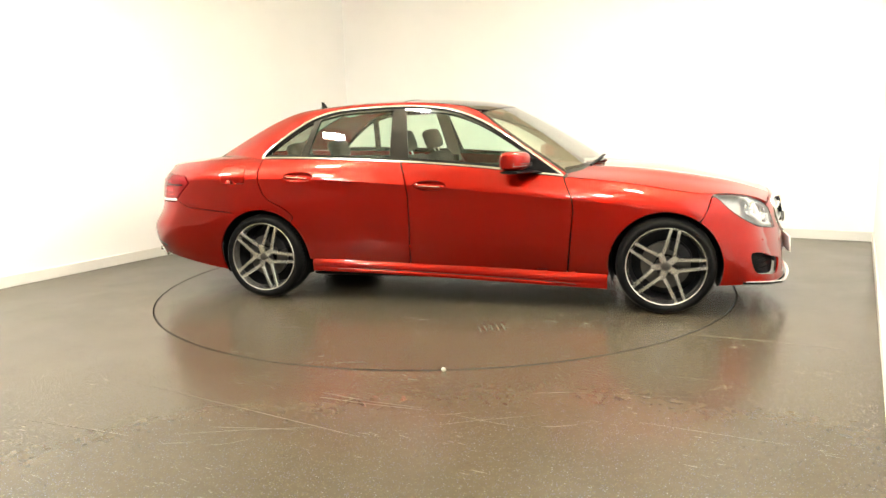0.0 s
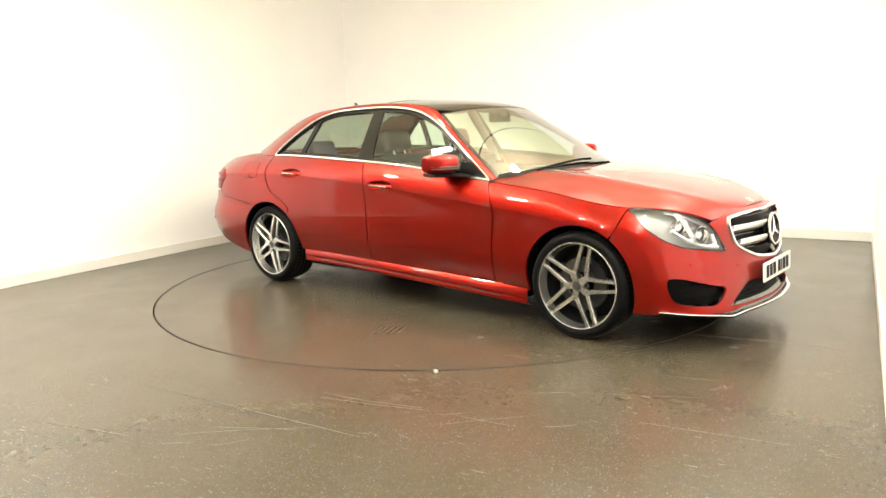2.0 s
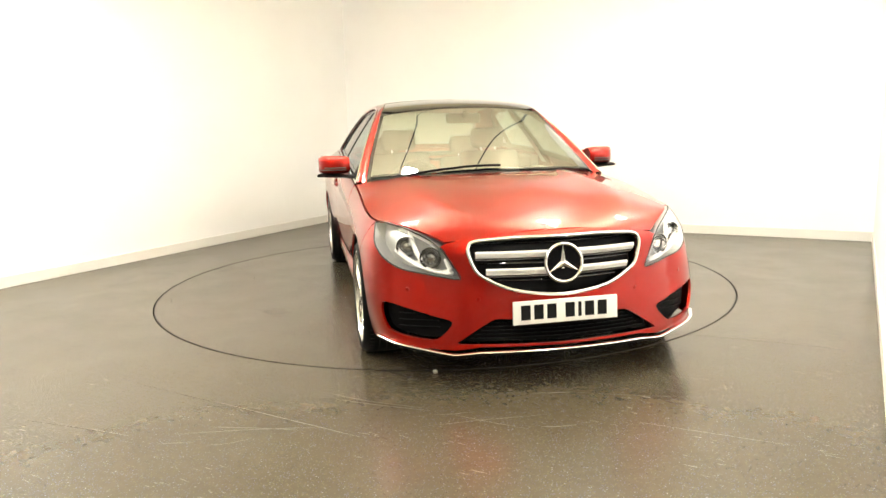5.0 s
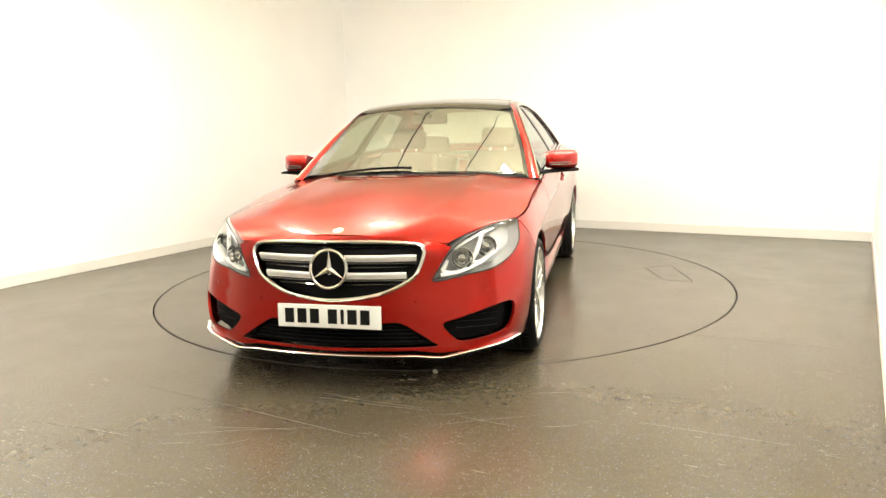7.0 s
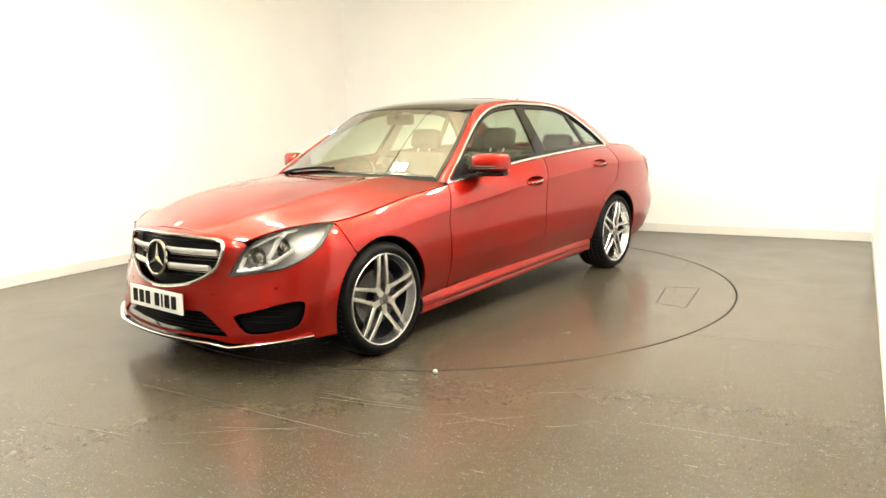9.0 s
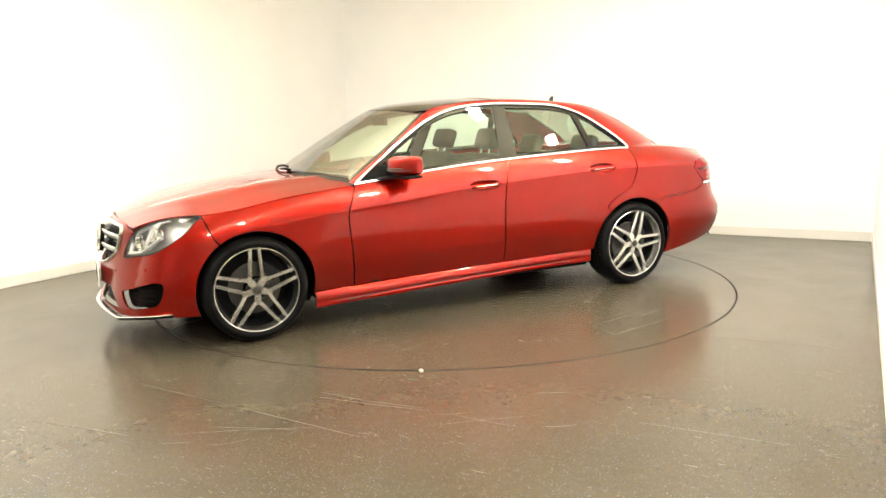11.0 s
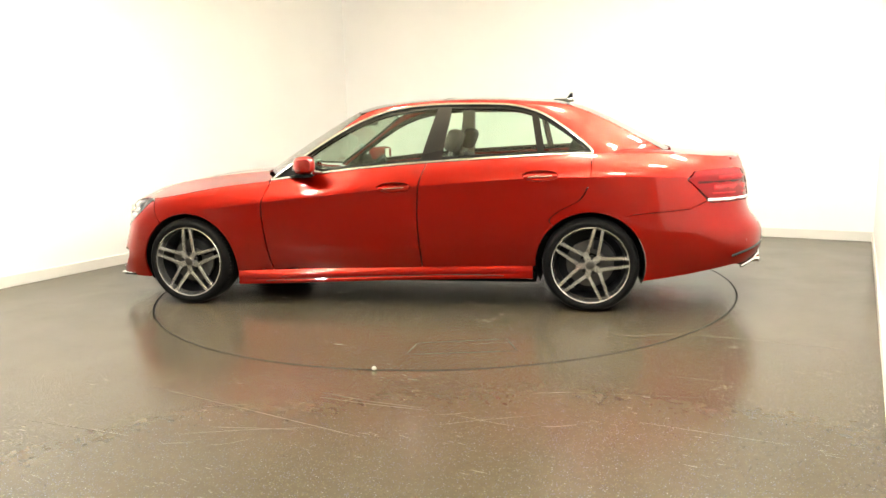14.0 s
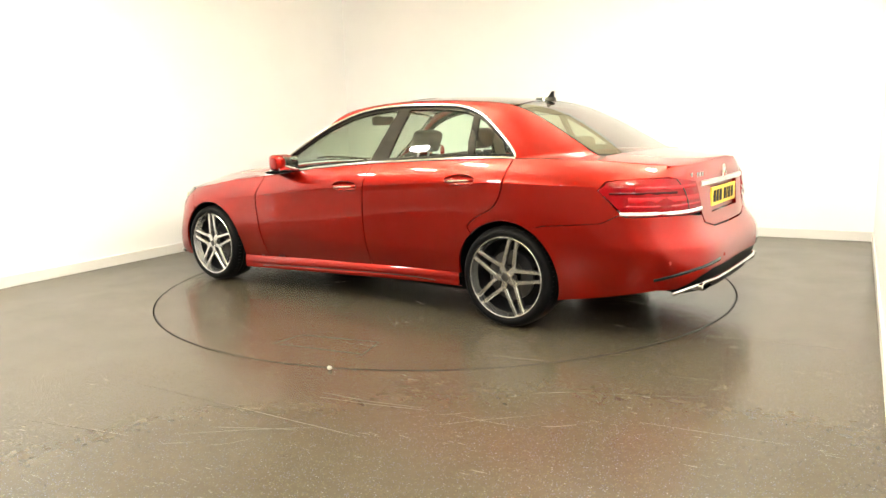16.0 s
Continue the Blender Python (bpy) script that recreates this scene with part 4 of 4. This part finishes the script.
        def band(name, z, ys, xs, half, mat):
            pts = [sunk(-0.005)(s * rear_a(y, z), z) for y in ys] + [sunk(-0.005)(s * rear_at(x, z), z) for x in xs]
            part(name, tube(pts, 0.0022, half, 8), mat, t)
        band("lamp_band", 0.874, (0.50, 0.56, 0.62, 0.68), (-2.32, -2.26, -2.22), 0.011, BRIGHTRED)
        band("lamp_band", 0.812, (0.475, 0.55, 0.62, 0.68), (-2.32, -2.24, -2.19), 0.016, BRIGHTRED)
        band("lamp_band", 0.776, (0.465, 0.55, 0.62, 0.68), (-2.32, -2.24, -2.18), 0.007, BRIGHTRED)
        band("dark_band", 0.848, (0.66, 0.70), (-2.32, -2.24, -2.14, -2.09), 0.007, DARKRED)
        joint = [sunk(-0.0055)(s * rear_a(y, z), z) for y, z in ((0.630, 0.916), (0.610, 0.86), (0.592, 0.80), (0.580, 0.726))]
        part("lamp_joint", tube(rounded(joint, 3, closed=False), 0.003, 0.003, 6, up=(0, 1, 0)), GAP, t)
    plate(car, (TAIL(0.79) + 0.004, 0, 0.785), 180, YELLOWPLATE, "rear_plate", "yellow rear plate with dark plain bars")


def glazing(car):
    """Windscreen, roof glass and rear window, with black borders."""
    ws = [(x, y) for x, y in rounded(RAIL_TOP, 4, closed=False) if x >= 0.17]
    ws = [(x + 0.004, y - 0.004) for x, y in ws]
    ws[0] = (0.775, 0.742)
    base = [(0.86, 0.60), (0.955, 0.36), (0.995, 0.15), (1.0, 0.0)]
    topc = [(0.215, 0.48), (0.27, 0.30), (0.30, 0.12), (0.305, 0.0)]
    half = list(reversed(base)) + ws + topc
    out = half + [(x, -y) for x, y in reversed(half[1:-1])]
    c = (0.62, 0.0)
    inner = [(c[0] + (x - c[0]) * 0.970, y * 0.970) for x, y in out]
    fr = panel("windscreen_border", out, crest, GLOSSBLACK, car, [inner], step=0.05, thick=0.004, label="black windscreen border")
    g = panel("windscreen", inner, crest, SCREEN, car, step=0.05, thick=0.0, label="clear windscreen", raise_by=-0.001)
    g.visible_shadow = False
    rt = [(x, y) for x, y in rounded(RAIL_TOP, 4, closed=False) if -1.30 < x < 0.165]
    roof = list(reversed(topc)) + [(x, y - 0.004) for x, y in rt] + [(-1.285, 0.44), (-1.265, 0.25), (-1.26, 0.0)]
    roof = [(x - 0.006 if x > 0.15 else x, y) for x, y in roof]
    out = roof + [(x, -y) for x, y in reversed(roof[1:-1])]
    r = panel("roof", out, crest, GLOSSBLACK, car, step=0.05, label="black glass panoramic roof")
    part("roof_joint", tube([Vector(crest(-0.42, y)) + Vector((0, 0, 0.0005)) for y in np.linspace(-0.48, 0.48, 15).tolist()], 0.004, 0.002, 6), RUBBER, r)
    rw = [(x - 0.004, y - 0.006) for x, y in rounded(RAIL_TOP, 4, closed=False) if x < -1.31]
    half = [(-1.268, 0.0), (-1.273, 0.25), (-1.292, 0.45)] + rw + [(-1.948, 0.48), (-1.972, 0.28), (-1.982, 0.0)]
    out = half + [(x, -y) for x, y in reversed(half[1:-1])]
    c = (-1.62, 0.0)
    inner = [(c[0] + (x - c[0]) * 0.982, y * 0.982) for x, y in out]
    panel("rear_screen_border", out, crest, GLOSSBLACK, car, [inner], step=0.05, thick=0.004, label="black rear window border")
    g = panel("rear_screen", inner, crest, SCREEN, car, step=0.05, thick=0.0, label="clear rear window", raise_by=-0.001)
    g.visible_shadow = False
    # wipers
    for pts in ([(0.94, -0.52), (0.985, -0.25), (1.00, 0.06)],):
        w = [Vector(crest(x - 0.02, y)) + Vector((0.010, 0, 0.013)) for x, y in rounded(pts, 5, closed=False)]
        part("wiper", tube(w, 0.010, 0.008, 8), BLACK, car)
    # aerial fin
    base = Vector(crest(-1.255, 0))
    bm = loft([[(base.x + x, y * w, base.z + z) for x, y in [(0.09, 0), (0.05, 0.022), (-0.02, 0.026), (-0.06, 0.018), (-0.06, -0.018), (-0.02, -0.026), (0.05, -0.022)]] for z, w in ((-0.006, 1.0), (0.010, 0.8), (0.022, 0.4))], True)
    bm.verts.ensure_lookup_table()
    bm.faces.new([bm.verts[14 + k] for k in range(7)])
    prism = [(0.0, 0.016), (-0.035, 0.062), (-0.052, 0.064), (-0.050, 0.012)]
    a = [bm.verts.new((base.x + x, 0.006, base.z + z)) for x, z in prism]
    b = [bm.verts.new((base.x + x, -0.006, base.z + z)) for x, z in prism]
    bm.faces.new(a), bm.faces.new(b)
    for i in range(4):
        bm.faces.new((a[i], a[(i + 1) % 4], b[(i + 1) % 4], b[i]))
    bmesh.ops.recalc_face_normals(bm, faces=bm.faces)
    part("aerial_fin", bm, GLOSSBLACK, car)


def cabin_inside(car):
    """Floor pan, dashboard, wheel, seats, lining and mirror seen through the glass."""
    part("floor_pan", box((-1.08, -0.78, 0.17), (1.04, 0.78, 0.26), 0.02), BLACK, car)
    for s in (1, -1):
        lo, hi = sorted((0.70 * s, 0.775 * s))
        part("door_lining", box((-0.33, lo, 0.24), (0.72, hi, 0.90), 0.02), LEATHER, car)
        part("rear_door_lining", box((-1.06, lo, 0.24), (-0.335, hi, 0.982), 0.02), LEATHER, car)
        part("quarter_lining", box((-1.38, lo, 0.72), (-1.065, hi - 0.02 if s > 0 else hi, 0.985), 0.02), LEATHER, car)
    rows = []
    for x, z in ((1.02, 0.86), (0.86, 0.915), (0.66, 0.925), (0.52, 0.885), (0.47, 0.78), (0.50, 0.55)):
        rows.append([(x - 0.10 * (y / 0.7) ** 2, y, z - 0.03 * abs(y / 0.72) ** 3) for y in np.linspace(-0.72, 0.72, 15).tolist()])
    part("dashboard", loft(rows), LEATHER, car)
    wheel = part("steering_wheel", lathe([(0.185 + 0.015 * math.cos(a), 0.015 * math.sin(a)) for a in np.linspace(0, 2 * math.pi, 11)[:-1].tolist()], 36, "X", True), LEATHER, car)
    wheel.matrix_basis = pose(0.36, -0.37, 0.83, 0, -24, 0)
    bm = bmesh.new()
    for a in (0, 180, 270):
        add_box(bm, (-0.012, -0.02, 0), (0.012, 0.02, 0.18), pose(0, 0, 0, a - 90, 0, 0), 0.004)
    add_box(bm, (-0.02, -0.06, -0.05), (0.03, 0.06, 0.05), None, 0.015)
    part("wheel_spokes", bm, LEATHER, wheel)
    for x, ys in ((-0.18, (0.37, -0.37)), (-1.08, (0.38, -0.38))):
        for y in ys:
            front = x > -0.5
            seat = part("seat", box((x - 0.10, y - 0.25, 0.30), (x + 0.45, y + 0.25, 0.50), 0.05), LEATHER, car, "dark leather seat")
            top = 0.60 if front else 0.52
            m = pose(x - 0.04, y, 0.46, 0, -20, 0)
            part("backrest", box((-0.07, -0.24, 0.0), (0.06, 0.24, top), 0.05, m), LEATHER, seat)
            part("headrest", box((-0.05, -0.135, top + 0.035), (0.05, 0.135, top + 0.195), 0.045, m), LEATHER, seat)
            for o in (-0.06, 0.06):
                part("headrest_post", tube([m @ Vector((0, o, top - 0.05)), m @ Vector((0, o, top + 0.08))], 0.007), SATIN, seat)
    part("parcel_shelf", box((-1.86, -0.60, 0.96), (-1.30, 0.60, 0.985), 0.01), LEATHER, car)
    rows = [[(x, y, crest(x, y)[2] - 0.035) for y in np.linspace(-0.47, 0.47, 11).tolist()] for x in np.linspace(0.15, -1.27, 14).tolist()]
    part("roof_lining", loft(rows), LINER, car)
    for s in (1, -1):
        post = loft([[(x + dx, s * (cabin(x, z)[1] - 0.035), z) for dx in (0.05, -0.05)] for x, z in ((-0.372, 0.92), (-0.400, 1.12), (-0.433, 1.36))])
        part("inner_pillar", post, LINER, car)
    m = part("inner_mirror", box((0.245, -0.125, 1.255), (0.275, 0.125, 1.325), 0.014), BLACK, car)
    part("mirror_stalk", tube([(0.285, 0, 1.31), (0.335, 0, 1.325)], 0.02), BLACK, m)
    part("engine_cover", box((1.0, -0.50, 0.30), (1.92, 0.50, 0.58), 0.05), BLACK, car)
    part("axle_beam", box((-1.80, -0.54, 0.22), (-1.08, 0.54, 0.34), 0.03), BLACK, car)
    part("engine_tray", box((1.04, -0.54, 0.18), (2.02, 0.54, 0.24), 0.03), BLACK, car)
    part("boot_floor", box((-2.36, -0.62, 0.36), (-1.80, 0.62, 0.66), 0.05), BLACK, car)


def wheels(car):
    """Tyre, rim, five twin spokes, hub, disc and caliper."""
    for x, y, spin in ((1.431, 0.898, 0), (1.431, -0.898, -13), (-1.433, 0.898, 13), (-1.433, -0.898, -20)):
        s = 1 if y > 0 else -1
        e = new("wheel")
        e.parent = car
        e.matrix_basis = pose(x, y, 0.315, 0, 0, 0 if s > 0 else 180)
        R, F = 0.315, 0.252
        prof = [(F - 0.004, -0.010), (F + 0.008, 0.006), (F + 0.024, 0.011), (R - 0.024, 0.007), (R - 0.010, -0.008), (R - 0.002, -0.030), (R, -0.060), (R, -0.105), (R, -0.170), (R - 0.010, -0.222), (F + 0.03, -0.24), (F - 0.004, -0.222)]
        tyre = part("tyre", lathe(prof, 72), RUBBER, e)
        for g in (-0.075, -0.115, -0.155):
            part("tread_groove", lathe([(R + 0.0006, g - 0.004), (R + 0.0006, g + 0.004)], 72), GAP, tyre)
        slots = bmesh.new()
        for k in range(64):
            m = Matrix.Rotation(2 * math.pi * k / 64, 4, "Y")
            add_box(slots, (-0.0018, -0.050, R - 0.004), (0.0018, -0.026, R + 0.0005), m)
        tagged(part("shoulder_slots", slots, GAP, tyre, smooth=False), kind="stuff")
        part("rim_lip", lathe([(F + 0.002, -0.008), (F + 0.003, 0.003), (F, 0.006), (F - 0.006, 0.004), (F - 0.009, -0.006), (F - 0.015, -0.034), (F - 0.022, -0.048)], 72), SILVER, e)
        part("rim_barrel", lathe([(F - 0.021, -0.046), (F - 0.030, -0.10), (F - 0.032, -0.20), (0.06, -0.20)], 60), DARKALLOY, e)
        for k in range(5):
            a0 = 90 + spin * s + 72 * k
            for o in (-1, 1):
                rows = []
                for t in np.linspace(0, 1, 7).tolist():
                    r = 0.058 + 0.189 * t
                    off = o * (0.0375 - 0.0125 * t)
                    w = 0.0128 - 0.0018 * t
                    top = -0.012 + 0.020 * t - 0.012 * t * t
                    rows.append([(r, off + dx, h) for dx, h in ((-w, top - 0.035), (-w, top - 0.006), (-w * 0.72, top), (w * 0.72, top), (w, top - 0.006), (w, top - 0.035))])
                rows = [[Vector((r * math.cos(radians(a0)) - q * math.sin(radians(a0)), h, r * math.sin(radians(a0)) + q * math.cos(radians(a0)))) for r, q, h in row] for row in rows]
                bm = loft(rows)
                bm.faces.new([bm.verts.new(p) for p in rows[-1]])
                bmesh.ops.recalc_face_normals(bm, faces=bm.faces)
                part("spoke", bm, SILVER, e, smooth=False)
            # web that joins this pair to the next one
            am = radians(a0 + 36)
            web = [(0.028, -0.016), (0.050, -0.020), (0.072, -0.017), (0.094, -0.004), (0.094, 0.004), (0.072, 0.017), (0.050, 0.020), (0.028, 0.016)]
            rows = [[Vector((r * math.cos(am) - q * math.sin(am), h - 0.010 * r, r * math.sin(am) + q * math.cos(am))) for r, q in web] for h in (-0.0085, -0.050)]
            bm = loft(rows)
            bm.faces.new([bm.verts.new(p) for p in rows[0]])
            bmesh.ops.recalc_face_normals(bm, faces=bm.faces)
            part("spoke_web", bm, SILVER, e, smooth=False)
        part("hub", lathe([(0.0, -0.014), (0.034, -0.014), (0.039, -0.018), (0.041, -0.05)], 40), SILVER, e)
        part("centre_cap", lathe([(0.0, -0.003), (0.028, -0.004), (0.034, -0.008), (0.036, -0.016)], 32), STEEL, e)
        part("cap_ring", lathe([(0.027, -0.0042), (0.027, -0.0022), (0.031, -0.0022), (0.032, -0.006)], 32, "Y", True), CHROME, e)
        for k in range(5):
            a = radians(90 + spin * s + 72 * k)
            part("wheel_bolt", lathe([(0.0, -0.018), (0.010, -0.018), (0.0135, -0.012), (0.014, -0.030)], 12), GAP, e).matrix_basis = pose(0.054 * math.cos(a), 0.0, 0.054 * math.sin(a))
        part("brake_disc", lathe([(0.07, -0.075), (0.155, -0.075), (0.155, -0.10), (0.07, -0.10)], 48), STEEL, e)
        cal = arc((0, 0), 0.165, 100, 160, 8)
        part("brake_caliper", loft([[(px * k, h, pz * k) for k, h in ((0.62, -0.06), (1.0, -0.06), (1.06, -0.075), (1.06, -0.12))] for px, pz in cal]), DARKALLOY, e)
    for c in (ARCH_F, ARCH_R):
        for s in (1, -1):
            pts = arc(c, ARCH - 0.004, -22, 202, 26)
            bm = loft([[(px, s * yy, pz) for px, pz in pts] for yy in (0.905 if c[0] > 0 else 0.90, 0.55)])
            # trim the liner to stay inside the body skin
            for v in bm.verts:
                if abs(v.co.y) > 0.8:
                    v.co.y = s * (belt_y(v.co.x, max(v.co.z, 0.2)) - 0.012)
            back = [bm.verts.new((px, s * 0.55, pz)) for px, pz in pts]
            bm.faces.new(back)
            part("arch_liner", bm, BLACK, car)


def build_car():
    car = new("car")
    tagged(car, "bright red four-door saloon car with twin-spoke alloy wheels", "car")
    body_panels(car)
    front_end(car)
    rear_end(car)
    glazing(car)
    cabin_inside(car)
    wheels(car)
    return car


CAR = build_car()


# ---- small things on the floor ----
def pebble():
    bm = bmesh.new()
    bmesh.ops.create_icosphere(bm, subdivisions=2, radius=0.0135)
    for v in bm.verts:
        v.co *= 1 + 0.25 * noise.noise(v.co * 60)
        v.co.z *= 0.8
    ob = part("pebble", bm, STONE, None)
    return tagged(ob, "small pale round pebble on the floor", "pebble")


PEBBLE = pebble()


def ribbon(points, width):
    """A thin mark lying on the floor."""
    pts = [Vector((*p, 0.0008)) for p in rounded(points, 5, closed=False)]
    rows = []
    n = len(pts)
    for i, p in enumerate(pts):
        d = (pts[min(i + 1, n - 1)] - pts[max(i - 1, 0)]).normalized()
        w = width * (0.25 + 0.75 * math.sin(math.pi * (i + 0.3) / (n - 0.4))) * (0.8 + 0.4 * random.random())
        rows.append((p + Vector((-d.y, d.x, 0)) * w / 2, p - Vector((-d.y, d.x, 0)) * w / 2))
    return loft(rows)


SCUFF = material("pale_scuff", (0.050, 0.040, 0.027), 0.38)
SPECK = material("dull_speck", (0.16, 0.15, 0.12), 0.5)
SEAM = material("dark_seam", (0.02, 0.018, 0.015), 0.6)


def floor_marks():
    floor = bpy.data.objects["floor"]
    back = ROOM.inverted()
    lines = [[(-1.55, -2.30), (-0.91, -2.68), (-0.36, -3.01)], [(-0.60, -2.49), (-0.37, -2.615), (-0.12, -2.714)], [(-0.606, -2.548), (-0.34, -2.66), (-0.08, -2.75)],
             [(1.40, -1.70), (1.84, -1.90), (2.15, -2.07)]]
    random.seed(4)
    for _ in range(14):
        x, y = random.uniform(-1.7, 1.7), random.uniform(-3.1, -2.35)
        a, l = random.choice((-0.45, -0.1, 0.15, 0.3)) + random.uniform(-0.12, 0.12), random.uniform(0.12, 0.6)
        d = (math.cos(a) * l / 2, math.sin(a) * l / 2)
        lines.append([(x - d[0], y - d[1]), (x, y + random.uniform(-0.012, 0.012)), (x + d[0], y + d[1])])
    for i, pts in enumerate(lines):
        ob = part("scuff_mark", ribbon(pts, 0.006 if i < 4 else random.uniform(0.0025, 0.005)), SCUFF, floor, smooth=False)
        ob.matrix_basis = back
    for _ in range(12):
        r, b = RADIUS * math.sqrt(random.uniform(0.1, 0.93)), random.uniform(0, 6.28)
        x, y, a, l = r * math.cos(b), r * math.sin(b), random.uniform(-0.3, 0.3), random.uniform(0.1, 0.45)
        d = (math.cos(a) * l / 2, math.sin(a) * l / 2)
        part("scuff_mark", ribbon([(x - d[0], y - d[1]), (x, y + 0.008), (x + d[0], y + d[1])], random.uniform(0.002, 0.005)), SCUFF, TABLE, smooth=False)
    # comb of tyre scrapes, paint specks and the cover's seams
    for k in range(5):
        part("scuff_mark", ribbon([(0.575 + 0.034 * k, -1.30 + 0.018 * k), (0.605 + 0.034 * k, -1.37 + 0.018 * k), (0.625 + 0.034 * k, -1.43 + 0.018 * k)], 0.010), SCUFF, TABLE, smooth=False)
    for x, y in ((0.209, -1.44), (0.25, -1.52), (0.284, -1.60), (0.321, -1.627), (0.30, -1.50)):
        part("paint_speck", lathe([(0.0, 0.0018), (0.004, 0.0018), (0.005, 0.0)], 10, "Z"), SPECK, TABLE).matrix_basis = pose(x, y, 0)
    box4 = [(-0.150, 1.945), (-0.755, 1.822), (-0.675, 1.600), (-0.165, 1.735)]
    for a, b in zip(box4, box4[1:] + box4[:1]):
        part("cover_seam", ribbon([a, ((a[0] + b[0]) / 2, (a[1] + b[1]) / 2), b], 0.009), SEAM, TABLE, smooth=False)


floor_marks()


def motions():
    rows, cars = [], []
    for k in range(33):
        t = k * 0.5
        a = START + SPEED * t + DRIFT(t)
        rows.append((t, pose(0, 0, 0, 0, 0, a)))
        cars.append((t, pose(0, 0, 0, 0, 0, a) @ pose(0.2752, 0.0609, 0.001)))
    walk(TABLE, rows)
    walk(CAR, cars)
    walk(PEBBLE, [(t, pose(x, y, 0.012, 0, 0, 40 * x)) for t, x, y in PEBBLE_WAY])


START, SPEED = -15.73, -12.532
DRIFT = spline((0.0, 0.0), (1.5, 0.35), (3.5, 0.33), (6.0, -0.26), (7.5, -0.48), (9.0, -0.45), (12.5, 0.07), (14.5, 0.24), (16.0, 0.18))
PEBBLE_WAY = [(0.0, -0.017, -2.240), (0.5, -0.043, -2.246), (1.0, -0.052, -2.254), (1.5, -0.055, -2.262), (3.0, -0.060, -2.268), (9.0, -0.060, -2.268), (9.5, -0.061, -2.264),
              (10.2, -0.084, -2.253), (12.3, -0.229, -2.240), (13.0, -0.280, -2.218), (14.0, -0.379, -2.192), (15.0, -0.503, -2.168), (16.0, -0.615, -2.164)]
motions()
